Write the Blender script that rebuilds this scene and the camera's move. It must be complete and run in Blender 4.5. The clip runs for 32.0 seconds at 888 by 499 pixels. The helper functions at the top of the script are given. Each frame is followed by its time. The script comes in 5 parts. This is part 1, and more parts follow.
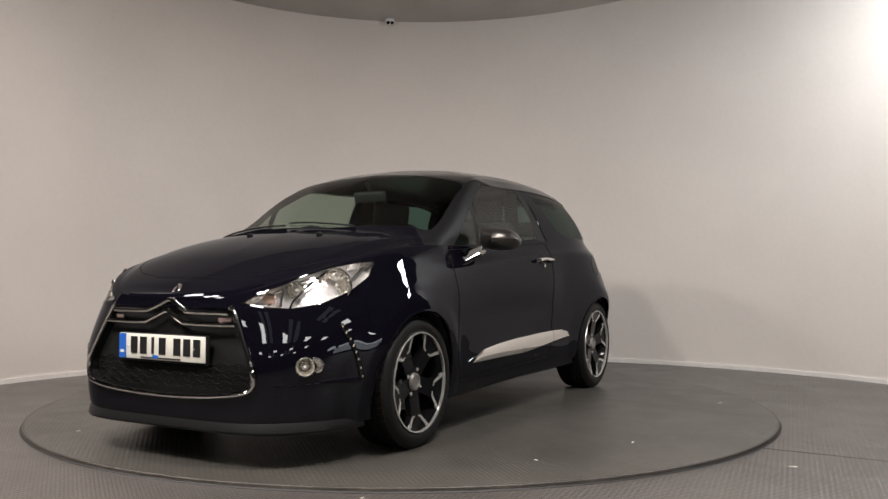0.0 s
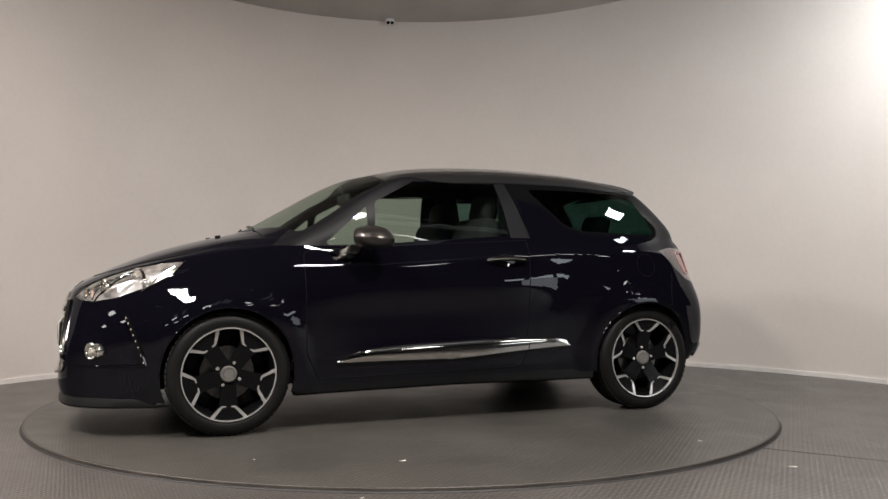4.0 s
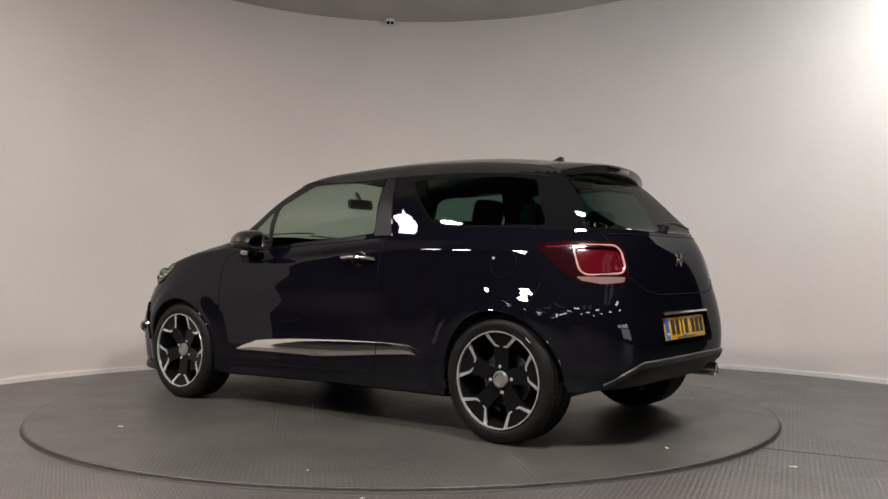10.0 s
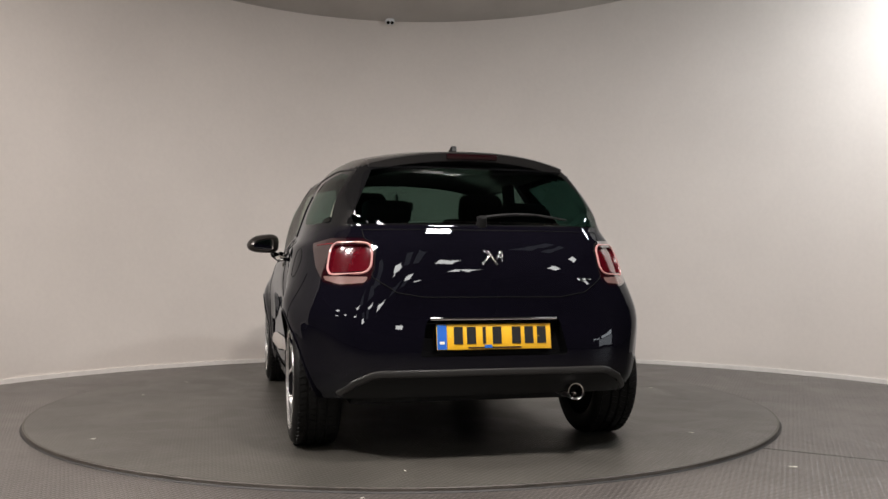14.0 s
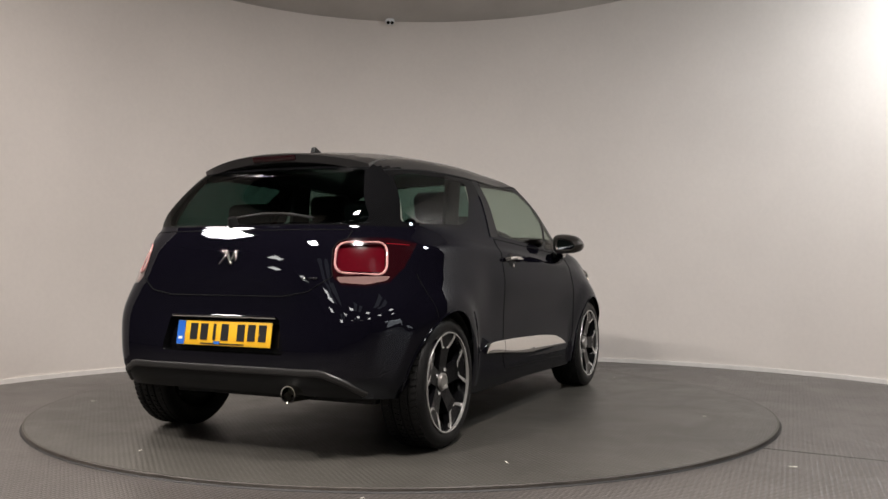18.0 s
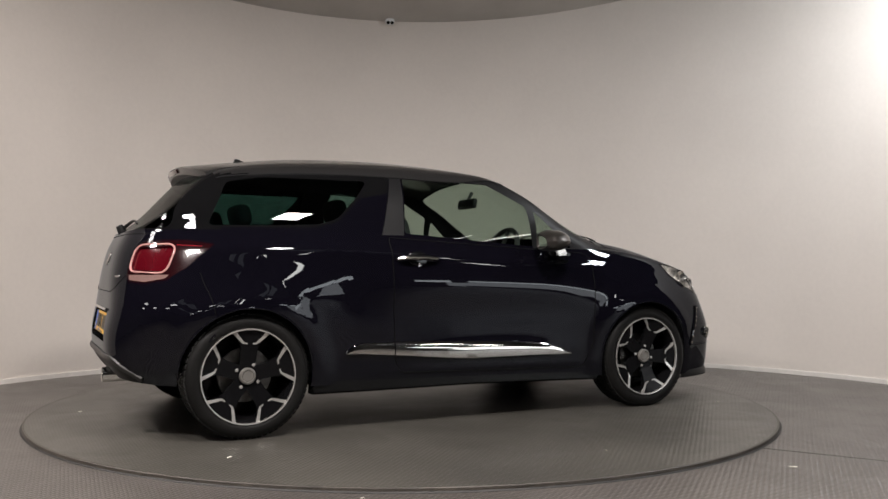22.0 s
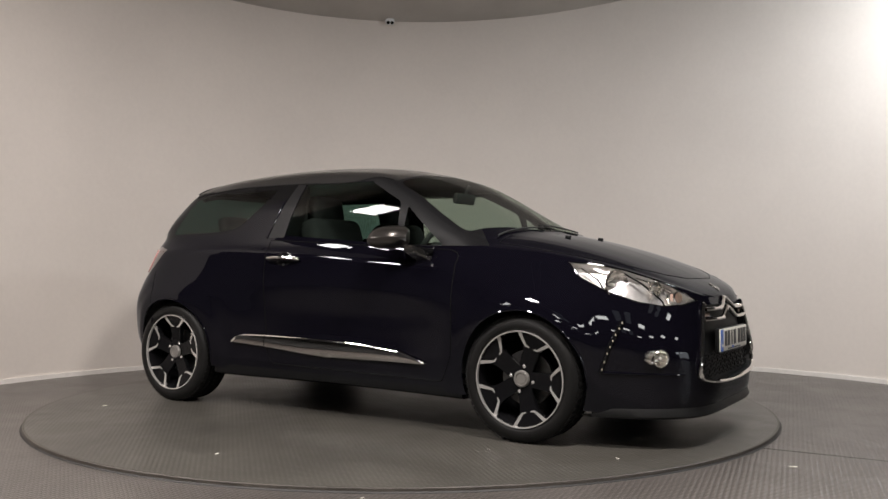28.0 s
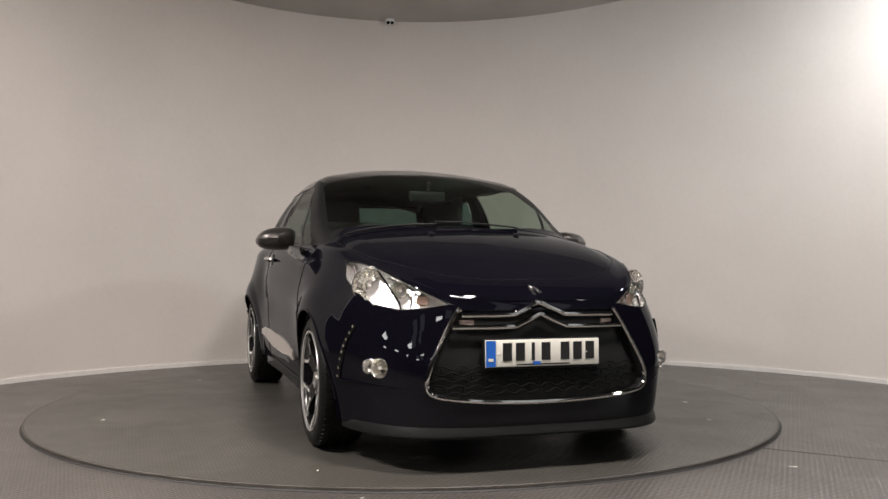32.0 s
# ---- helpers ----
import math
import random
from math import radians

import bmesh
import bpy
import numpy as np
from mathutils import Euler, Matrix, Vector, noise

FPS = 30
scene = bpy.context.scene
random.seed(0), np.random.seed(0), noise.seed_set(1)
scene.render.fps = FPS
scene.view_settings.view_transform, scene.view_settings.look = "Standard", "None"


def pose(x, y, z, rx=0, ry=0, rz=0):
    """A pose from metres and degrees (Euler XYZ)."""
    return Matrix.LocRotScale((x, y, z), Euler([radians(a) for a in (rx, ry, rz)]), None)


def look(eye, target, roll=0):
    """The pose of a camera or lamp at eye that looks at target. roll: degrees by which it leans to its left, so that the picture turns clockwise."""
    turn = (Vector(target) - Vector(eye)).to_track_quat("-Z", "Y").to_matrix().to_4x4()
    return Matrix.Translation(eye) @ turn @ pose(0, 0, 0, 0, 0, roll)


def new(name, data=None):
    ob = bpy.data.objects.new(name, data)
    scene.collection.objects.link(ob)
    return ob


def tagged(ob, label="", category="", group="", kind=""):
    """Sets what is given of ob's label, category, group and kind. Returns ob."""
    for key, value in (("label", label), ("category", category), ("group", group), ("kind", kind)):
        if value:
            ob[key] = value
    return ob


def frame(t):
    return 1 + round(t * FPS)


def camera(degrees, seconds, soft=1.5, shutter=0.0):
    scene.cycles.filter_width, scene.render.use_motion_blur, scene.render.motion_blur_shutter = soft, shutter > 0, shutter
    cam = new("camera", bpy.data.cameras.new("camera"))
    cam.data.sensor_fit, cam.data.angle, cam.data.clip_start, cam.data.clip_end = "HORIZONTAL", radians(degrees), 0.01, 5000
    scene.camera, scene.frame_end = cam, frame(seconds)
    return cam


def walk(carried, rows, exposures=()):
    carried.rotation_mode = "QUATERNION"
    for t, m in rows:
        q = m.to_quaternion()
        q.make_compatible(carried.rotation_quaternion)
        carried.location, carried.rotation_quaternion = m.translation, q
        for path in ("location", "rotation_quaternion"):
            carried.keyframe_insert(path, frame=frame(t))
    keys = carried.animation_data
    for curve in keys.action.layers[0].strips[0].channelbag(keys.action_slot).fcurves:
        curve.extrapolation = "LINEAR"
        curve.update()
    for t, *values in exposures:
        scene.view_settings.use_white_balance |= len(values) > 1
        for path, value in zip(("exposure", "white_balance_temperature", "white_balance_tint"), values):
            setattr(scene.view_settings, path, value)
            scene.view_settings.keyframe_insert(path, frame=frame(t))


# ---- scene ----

from mathutils.bvhtree import BVHTree

# ---------------------------------------------------------------- camera
cam = camera(53.87, 32.0, soft=1.5)
EYE, AIM = (0.0, -5.585, 0.840), (0.2045, -0.5902, 0.9489)
walk(cam, [(0, look(EYE, AIM, 0.21)), (32, look(EYE, AIM, 0.21))])

# ---------------------------------------------------------------- light
world = bpy.data.worlds.new("world")
scene.world = world
world.use_nodes = True
world.node_tree.nodes["Background"].inputs[0].default_value = (0.9, 0.95, 1.0, 1)
world.node_tree.nodes["Background"].inputs[1].default_value = 0.02
scene.view_settings.exposure = 0.0


def area(name, eye, target, sx, sy, watts, color=(1.0, 0.928, 0.893)):
    data = bpy.data.lights.new(name, "AREA")
    data.shape, data.size, data.size_y, data.energy, data.color = "RECTANGLE", sx, sy, watts, color
    ob = new(name, data)
    ob.matrix_world = look(eye, target)
    return ob


# ---------------------------------------------------------------- small helpers
def curve(*pts):
    """A smooth function through (x, value) pairs, without overshoot."""
    pts = sorted(pts)
    xs, ys = np.array([p[0] for p in pts], float), np.array([p[1] for p in pts], float)
    d = np.diff(ys) / np.diff(xs)
    m = np.zeros(len(xs))
    m[0], m[-1] = d[0], d[-1]
    for i in range(1, len(xs) - 1):
        m[i] = 0 if d[i - 1] * d[i] <= 0 else 2 * d[i - 1] * d[i] / (d[i - 1] + d[i])

    def at(x):
        x = min(max(x, xs[0]), xs[-1])
        i = min(max(int(np.searchsorted(xs, x)) - 1, 0), len(xs) - 2)
        h = xs[i + 1] - xs[i]
        s = (x - xs[i]) / h
        return float(ys[i] * (1 + 2 * s) * (1 - s) ** 2 + m[i] * h * s * (1 - s) ** 2 + ys[i + 1] * s * s * (3 - 2 * s) + m[i + 1] * h * s * s * (s - 1))
    return at


def spline(pts, n, closed=False):
    """n points along a centripetal Catmull-Rom curve through pts."""
    P = [Vector(p) for p in pts]
    k = len(P)
    out = []
    segs = k if closed else k - 1
    for j in range(n):
        s = j * segs / (n if closed else n - 1)
        i = min(int(s), segs - 1)
        u = s - i
        a, b, c, d = [P[(i + o) % k] if closed else P[min(max(i + o, 0), k - 1)] for o in (-1, 0, 1, 2)]
        out.append(0.5 * ((2 * b) + (c - a) * u + (2 * a - 5 * b + 4 * c - d) * u * u + (3 * b - a - 3 * c + d) * u ** 3))
    return out


def mesh_of(name, bm, mats, smooth=True, angle=35):
    me = bpy.data.meshes.new(name)
    bm.normal_update()
    for f in bm.faces:
        f.smooth = smooth
    if smooth:
        for e in bm.edges:
            if len(e.link_faces) == 2 and e.calc_face_angle(0) > radians(angle):
                e.smooth = False
    bm.to_mesh(me)
    bm.free()
    for m in (mats if isinstance(mats, (list, tuple)) else [mats]):
        me.materials.append(m)
    return me


def part(name, bm, mats, parent, label="", smooth=True, angle=35):
    ob = new(name, mesh_of(name, bm, mats, smooth, angle))
    ob.parent = parent
    if label:
        ob["label"] = label
    return ob


def thing(name, bm, mats, label, category, kind="", group="", smooth=True):
    ob = new(name, mesh_of(name, bm, mats, smooth))
    return tagged(ob, label, category, group, kind)


def bm_box(sx, sy, sz, m=None, bevel=0.0, segs=2, bm=None):
    bm = bm or bmesh.new()
    r = bmesh.ops.create_cube(bm, size=1)
    bmesh.ops.scale(bm, vec=(sx, sy, sz), verts=r["verts"])
    vs = r["verts"]
    if bevel:
        es = list({e for v in vs for e in v.link_edges})
        vs = bmesh.ops.bevel(bm, geom=es, offset=bevel, segments=segs, profile=0.5, affect="EDGES")["verts"]
        vs = list({v for v in vs} | {v for v in r["verts"] if v.is_valid})
    if m is not None:
        bmesh.ops.transform(bm, matrix=m, verts=vs)
    return bm


def bm_lathe(profile, n=48, axis="y", bm=None, m=None):
    """Turn (radius, along) points round an axis. Open profile; ends at radius 0 close."""
    bm = bm or bmesh.new()
    rings, made = [], []
    for r, a in profile:
        ring = []
        for i in range(1 if r < 1e-6 else n):
            t = 2 * math.pi * i / n
            p = Vector((r * math.cos(t), a, r * math.sin(t))) if axis == "y" else Vector((r * math.cos(t), r * math.sin(t), a))
            if axis == "x":
                p = Vector((a, r * math.cos(t), r * math.sin(t)))
            ring.append(bm.verts.new(m @ p if m is not None else p))
        rings.append(ring)
    for A, B in zip(rings, rings[1:]):
        for i in range(n):
            j = (i + 1) % n
            f = [A[i % len(A)], A[j % len(A)], B[j % len(B)], B[i % len(B)]]
            f = list(dict.fromkeys(f))
            if len(f) > 2:
                bm.faces.new(f)
    bmesh.ops.recalc_face_normals(bm, faces=bm.faces[:])
    return bm


def bm_tube(pts, r, n=8, closed=False, bm=None, flat=1.0, up=Vector((0, 0, 1))):
    """A tube along pts; flat squeezes it along the up direction."""
    bm = bm or bmesh.new()
    rings = []
    k = len(pts)
    for i, p in enumerate(pts):
        a, b = (pts[(i - 1) % k], pts[(i + 1) % k]) if closed else (pts[max(i - 1, 0)], pts[min(i + 1, k - 1)])
        t = (Vector(b) - Vector(a)).normalized()
        s = t.cross(up)
        s = s.normalized() if s.length > 1e-4 else t.orthogonal().normalized()
        u = s.cross(t)
        rr = r(i / (k - 1)) if callable(r) else r
        rings.append([bm.verts.new(Vector(p) + rr * (math.cos(q) * s + flat * math.sin(q) * u)) for q in [2 * math.pi * j / n for j in range(n)]])
    for i in range(k if closed else k - 1):
        A, B = rings[i], rings[(i + 1) % k]
        for j in range(n):
            bm.faces.new((A[j], A[(j + 1) % n], B[(j + 1) % n], B[j]))
    if not closed:
        bm.faces.new(rings[0])
        bm.faces.new(rings[-1])
    bmesh.ops.recalc_face_normals(bm, faces=bm.faces[:])
    return bm


def bm_prism(poly, y0, y1, bm=None, m=None, bevel=0.0):
    """A plate: (x, z) outline pulled from y0 to y1."""
    bm = bm or bmesh.new()
    A = [bm.verts.new((x, y0, z)) for x, z in poly]
    B = [bm.verts.new((x, y1, z)) for x, z in poly]
    n = len(poly)
    fs = [bm.faces.new(A), bm.faces.new(B[::-1])] + [bm.faces.new((A[i], B[i], B[(i + 1) % n], A[(i + 1) % n])) for i in range(n)]
    bmesh.ops.recalc_face_normals(bm, faces=fs)
    vs = A + B
    if bevel:
        r = bmesh.ops.bevel(bm, geom=list({e for f in fs if f.is_valid for e in f.edges}), offset=bevel, segments=1, affect="EDGES")
        vs = list({v for v in vs if v.is_valid} | set(r["verts"]))
    if m is not None:
        bmesh.ops.transform(bm, matrix=m, verts=vs)
    return bm


# ---------------------------------------------------------------- materials
def material(name, color, rough=0.5, metal=0.0, coat=0.0, spec=0.5, grain=0.0, scale=40.0, bump=0.0, bump_scale=200.0, coat_rough=0.03, stain=0.0, stain_scale=3.0):
    m = bpy.data.materials.new(name)
    m.use_nodes = True
    nt = m.node_tree
    b = nt.nodes["Principled BSDF"]
    b.inputs["Roughness"].default_value, b.inputs["Metallic"].default_value = rough, metal
    b.inputs["Specular IOR Level"].default_value = spec
    b.inputs["Coat Weight"].default_value, b.inputs["Coat Roughness"].default_value = coat, coat_rough
    b.inputs["Coat IOR"].default_value = 1.35
    b.inputs["Base Color"].default_value = (*color, 1)
    tc = nt.nodes.new("ShaderNodeTexCoord")
    if grain or stain:
        n1, n2 = nt.nodes.new("ShaderNodeTexNoise"), nt.nodes.new("ShaderNodeTexNoise")
        n1.inputs["Scale"].default_value, n2.inputs["Scale"].default_value = scale, stain_scale
        n1.inputs["Detail"].default_value = n2.inputs["Detail"].default_value = 5
        for n in (n1, n2):
            nt.links.new(tc.outputs["Object"], n.inputs["Vector"])
        r1, r2 = nt.nodes.new("ShaderNodeMapRange"), nt.nodes.new("ShaderNodeMapRange")
        for r, n, k in ((r1, n1, grain), (r2, n2, stain)):
            r.inputs["From Min"].default_value, r.inputs["From Max"].default_value = 0.3, 0.7
            r.inputs["To Min"].default_value, r.inputs["To Max"].default_value = 1 - k, 1 + k
            nt.links.new(n.outputs["Fac"], r.inputs["Value"])
        mul = nt.nodes.new("ShaderNodeMath")
        mul.operation = "MULTIPLY"
        nt.links.new(r1.outputs[0], mul.inputs[0])
        nt.links.new(r2.outputs[0], mul.inputs[1])
        mix = nt.nodes.new("ShaderNodeVectorMath")
        mix.operation = "SCALE"
        mix.inputs[0].default_value = color
        nt.links.new(mul.outputs[0], mix.inputs["Scale"])
        nt.links.new(mix.outputs[0], b.inputs["Base Color"])
        rr = nt.nodes.new("ShaderNodeMapRange")
        rr.inputs["To Min"].default_value, rr.inputs["To Max"].default_value = max(rough - 0.15 * stain - 0.1 * grain, 0.02), min(rough + 0.15 * stain + 0.1 * grain, 1)
        nt.links.new(n2.outputs["Fac"], rr.inputs["Value"])
        nt.links.new(rr.outputs[0], b.inputs["Roughness"])
    if bump:
        n3, bp = nt.nodes.new("ShaderNodeTexNoise"), nt.nodes.new("ShaderNodeBump")
        n3.inputs["Scale"].default_value, n3.inputs["Detail"].default_value = bump_scale, 4
        bp.inputs["Strength"].default_value, bp.inputs["Distance"].default_value = bump, 0.002
        nt.links.new(tc.outputs["Object"], n3.inputs["Vector"])
        nt.links.new(n3.outputs["Fac"], bp.inputs["Height"])
        nt.links.new(bp.outputs[0], b.inputs["Normal"])
    return m


def glass(name, tint, gloss=0.5, rough=0.0, steep=7.5):
    """Thin sheet glass: tinted see-through with a mirror gloss on top."""
    m = bpy.data.materials.new(name)
    m.use_nodes = True
    nt = m.node_tree
    nt.nodes.remove(nt.nodes["Principled BSDF"])
    t, g, mix, lw, pw, ma = (nt.nodes.new(k) for k in ("ShaderNodeBsdfTransparent", "ShaderNodeBsdfGlossy", "ShaderNodeMixShader", "ShaderNodeLayerWeight", "ShaderNodeMath", "ShaderNodeMath"))
    t.inputs[0].default_value = (*tint, 1)
    g.inputs["Roughness"].default_value = rough
    lw.inputs["Blend"].default_value = 0.5
    pw.operation, ma.operation = "POWER", "MULTIPLY_ADD"
    pw.inputs[1].default_value = steep
    ma.inputs[1].default_value, ma.inputs[2].default_value = 0.4, gloss
    nt.links.new(lw.outputs["Facing"], pw.inputs[0])
    nt.links.new(pw.outputs[0], ma.inputs[0])
    nt.links.new(ma.outputs[0], mix.inputs[0])
    nt.links.new(t.outputs[0], mix.inputs[1])
    nt.links.new(g.outputs[0], mix.inputs[2])
    nt.links.new(mix.outputs[0], nt.nodes["Material Output"].inputs["Surface"])
    return m


def lacquer(name, color, tint, gloss):
    """Deep pearl paint: dark flaked base under a clear mirror coat."""
    m = material(name, color, 0.5, spec=0.0, grain=0.3, scale=900, stain=0.08, stain_scale=2.0)
    nt = m.node_tree
    base = nt.nodes["Principled BSDF"]
    g, mix, lw, pw, ma = (nt.nodes.new(k) for k in ("ShaderNodeBsdfGlossy", "ShaderNodeMixShader", "ShaderNodeLayerWeight", "ShaderNodeMath", "ShaderNodeMath"))
    g.inputs["Color"].default_value = (*tint, 1)
    g.inputs["Roughness"].default_value = 0.012
    lw.inputs["Blend"].default_value = 0.5
    pw.operation, ma.operation = "POWER", "MULTIPLY_ADD"
    pw.inputs[1].default_value = 9.0
    ma.inputs[1].default_value, ma.inputs[2].default_value = 0.9, gloss
    nt.links.new(lw.outputs["Facing"], pw.inputs[0])
    nt.links.new(pw.outputs[0], ma.inputs[0])
    nt.links.new(ma.outputs[0], mix.inputs[0])
    nt.links.new(base.outputs[0], mix.inputs[1])
    nt.links.new(g.outputs[0], mix.inputs[2])
    nt.links.new(mix.outputs[0], nt.nodes["Material Output"].inputs["Surface"])
    return m


def glow(name, color, strength):
    m = bpy.data.materials.new(name)
    m.use_nodes = True
    b = m.node_tree.nodes["Principled BSDF"]
    b.inputs["Base Color"].default_value = (0.8, 0.8, 0.8, 1)
    b.inputs["Emission Color"].default_value = (*color, 1)
    b.inputs["Emission Strength"].default_value = strength
    return m


def studded(name, color, rough, size, depth, stain, shift=0.0, worn=0.2):
    """Dark rubber sheet with rows of small raised oblong studs, scuffed and stained. worn: strength of the shade
    painted between the studs.
    """
    m = material(name, color, rough, grain=0.12, scale=90, stain=stain, stain_scale=1.1)
    nt = m.node_tree
    b = nt.nodes["Principled BSDF"]
    tc = nt.nodes.new("ShaderNodeTexCoord")
    mp = nt.nodes.new("ShaderNodeMapping")
    mp.inputs["Rotation"].default_value = (0, 0, radians(24 + shift))
    nt.links.new(tc.outputs["Object"], mp.inputs["Vector"])
    sep = nt.nodes.new("ShaderNodeSeparateXYZ")
    nt.links.new(mp.outputs[0], sep.inputs[0])

    def op(kind, a, c=None):
        n = nt.nodes.new("ShaderNodeMath")
        n.operation = kind
        for i, s in enumerate((a, c)):
            if s is None:
                continue
            if isinstance(s, (int, float)):
                n.inputs[i].default_value = s
            else:
                nt.links.new(s, n.inputs[i])
        return n.outputs[0]
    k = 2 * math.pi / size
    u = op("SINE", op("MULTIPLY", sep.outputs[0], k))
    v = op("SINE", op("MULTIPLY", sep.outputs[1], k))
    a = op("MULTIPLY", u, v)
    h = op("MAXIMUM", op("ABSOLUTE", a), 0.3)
    # shade put into the colour: stud tops lightened, gaps between them darkened
    stud_shade = nt.nodes.new("ShaderNodeMapRange")
    stud_shade.inputs["From Min"].default_value, stud_shade.inputs["From Max"].default_value = 0.3, 0.9
    stud_shade.inputs["To Min"].default_value, stud_shade.inputs["To Max"].default_value = 1 - worn, 1 + 1.4 * worn
    nt.links.new(h, stud_shade.inputs["Value"])
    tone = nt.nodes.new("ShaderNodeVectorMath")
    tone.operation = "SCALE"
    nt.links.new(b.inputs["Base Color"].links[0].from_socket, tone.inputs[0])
    nt.links.new(stud_shade.outputs[0], tone.inputs["Scale"])
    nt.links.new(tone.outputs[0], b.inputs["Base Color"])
    # scuffed and polished patches
    nz = nt.nodes.new("ShaderNodeTexNoise")
    nz.inputs["Scale"].default_value, nz.inputs["Detail"].default_value, nz.inputs["Distortion"].default_value = 3.2, 8, 0.9
    nt.links.new(mp.outputs[0], nz.inputs["Vector"])
    patch, gloss = nt.nodes.new("ShaderNodeMapRange"), nt.nodes.new("ShaderNodeMapRange")
    for n, lo, hi in ((patch, 1.02, 0.92), (gloss, rough + 0.05, rough - 0.07)):
        n.inputs["From Min"].default_value, n.inputs["From Max"].default_value = 0.35, 0.80
        n.inputs["To Min"].default_value, n.inputs["To Max"].default_value = lo, hi
        nt.links.new(nz.outputs["Fac"], n.inputs["Value"])
    tone2 = nt.nodes.new("ShaderNodeVectorMath")
    tone2.operation = "SCALE"
    nt.links.new(tone.outputs[0], tone2.inputs[0])
    nt.links.new(patch.outputs[0], tone2.inputs["Scale"])
    nt.links.new(tone2.outputs[0], b.inputs["Base Color"])
    nt.links.new(gloss.outputs[0], b.inputs["Roughness"])
    bp = nt.nodes.new("ShaderNodeBump")
    bp.inputs["Strength"].default_value, bp.inputs["Distance"].default_value = depth, 0.004
    nt.links.new(h, bp.inputs["Height"])
    nt.links.new(bp.outputs[0], b.inputs["Normal"])
    return m


WALL = material("wall_paint", (0.672, 0.62, 0.572), 0.75, grain=0.015, scale=30, stain=0.05, stain_scale=0.8, bump=0.08, bump_scale=60)
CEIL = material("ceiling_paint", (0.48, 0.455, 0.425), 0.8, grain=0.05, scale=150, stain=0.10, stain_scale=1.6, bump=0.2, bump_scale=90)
TRIM = material("white_trim", (0.75, 0.72, 0.68), 0.45, grain=0.05, scale=20)
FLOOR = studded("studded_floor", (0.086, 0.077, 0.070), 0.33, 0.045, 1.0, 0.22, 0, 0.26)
TABLE = studded("studded_table", (0.062, 0.058, 0.050), 0.37, 0.045, 0.5, 0.24, 20, 0.12)
RIM_RUBBER = material("black_rubber", (0.012, 0.011, 0.010), 0.6, grain=0.2, scale=60)
RIM_EDGE = material("worn_brown_edge", (0.046, 0.039, 0.032), 0.5, grain=0.25, scale=40, stain=0.3, stain_scale=7)
HALL = material("dark_hall", (0.09, 0.088, 0.09), 0.8, grain=0.2, scale=2)
STEEL = material("hall_steel", (0.12, 0.12, 0.12), 0.5, metal=0.3, grain=0.1, scale=10)
PANEL_GLOW = glow("panel_diffuser", (1.0, 0.96, 0.9), 14.0)
# glow of the panels added on the unseen side wall
WALL_GLOW = glow("wall_panel_glow", (0.95, 0.98, 1.0), 4.5)
WALL_GLOW_DIM = glow("dim_wall_panel_glow", (0.95, 0.97, 1.0), 1.8)
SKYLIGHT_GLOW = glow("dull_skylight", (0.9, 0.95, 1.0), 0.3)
LAMP_WHITE = material("lamp_housing", (0.8, 0.8, 0.8), 0.5)

PAINT = lacquer("dark_purple_paint", (0.0030, 0.0027, 0.0050), (0.92, 0.96, 1.0), 0.038)
ROOF = material("charcoal_roof_paint", (0.035, 0.034, 0.034), 0.32, metal=0.6, coat=0.7, grain=0.2, scale=900, coat_rough=0.06)
MIRROR_CAP = material("grey_metal_cap", (0.066, 0.060, 0.055), 0.3, metal=0.8, coat=0.6, grain=0.15, scale=900)
SEAL = material("black_joint", (0.003, 0.003, 0.003), 0.7, spec=0.1, grain=0.1, scale=100)
BLACK_GLOSS = lacquer("gloss_black", (0.0050, 0.0050, 0.0054), (0.95, 0.98, 1.0), 0.035)
BLACK_TRIM = material("black_plastic", (0.010, 0.010, 0.010), 0.45, spec=0.15, grain=0.15, scale=300, bump=0.1, bump_scale=500)
BLACK_SATIN = material("satin_black", (0.0050, 0.0050, 0.0056), 0.46, grain=0.08, scale=300, spec=0.2)
GREY_TRIM = material("grey_plastic", (0.020, 0.019, 0.018), 0.42, metal=0.2, grain=0.1, scale=300)
CHROME = material("chrome", (0.78, 0.76, 0.73), 0.06, metal=1.0, grain=0.03, scale=60)
DARK_CHROME = material("dulled_chrome", (0.46, 0.45, 0.43), 0.14, metal=1.0, grain=0.05, scale=60)
SATIN = material("satin_aluminium", (0.66, 0.645, 0.62), 0.26, metal=0.72, grain=0.06, scale=150)
TYRE = material("tyre_rubber", (0.0085, 0.0083, 0.008), 0.5, spec=0.16, grain=0.2, scale=120, stain=0.15, stain_scale=6, bump=0.15, bump_scale=300)
RIM_BLACK = material("rim_black", (0.0055, 0.0055, 0.006), 0.14, coat=0.0, spec=0.12, grain=0.1, scale=200)
CAP_GREY = material("grey_wheel_cap", (0.20, 0.19, 0.175), 0.35, metal=0.35, grain=0.1, scale=200)
DISC = material("brake_disc", (0.16, 0.155, 0.15), 0.4, metal=1.0, grain=0.2, scale=40)
CLOTH = material("dark_cloth", (0.028, 0.028, 0.030), 0.9, grain=0.2, scale=60, bump=0.2, bump_scale=90)
DASH = material("dark_dash", (0.027, 0.027, 0.028), 0.6, grain=0.1, scale=300, bump=0.2, bump_scale=700)
UNDER = material("underbody", (0.016, 0.016, 0.016), 0.8, grain=0.2, scale=30)
RED_LENS = material("red_lens", (0.070, 0.0015, 0.005), 0.12, coat=1.0, grain=0.05, scale=60)
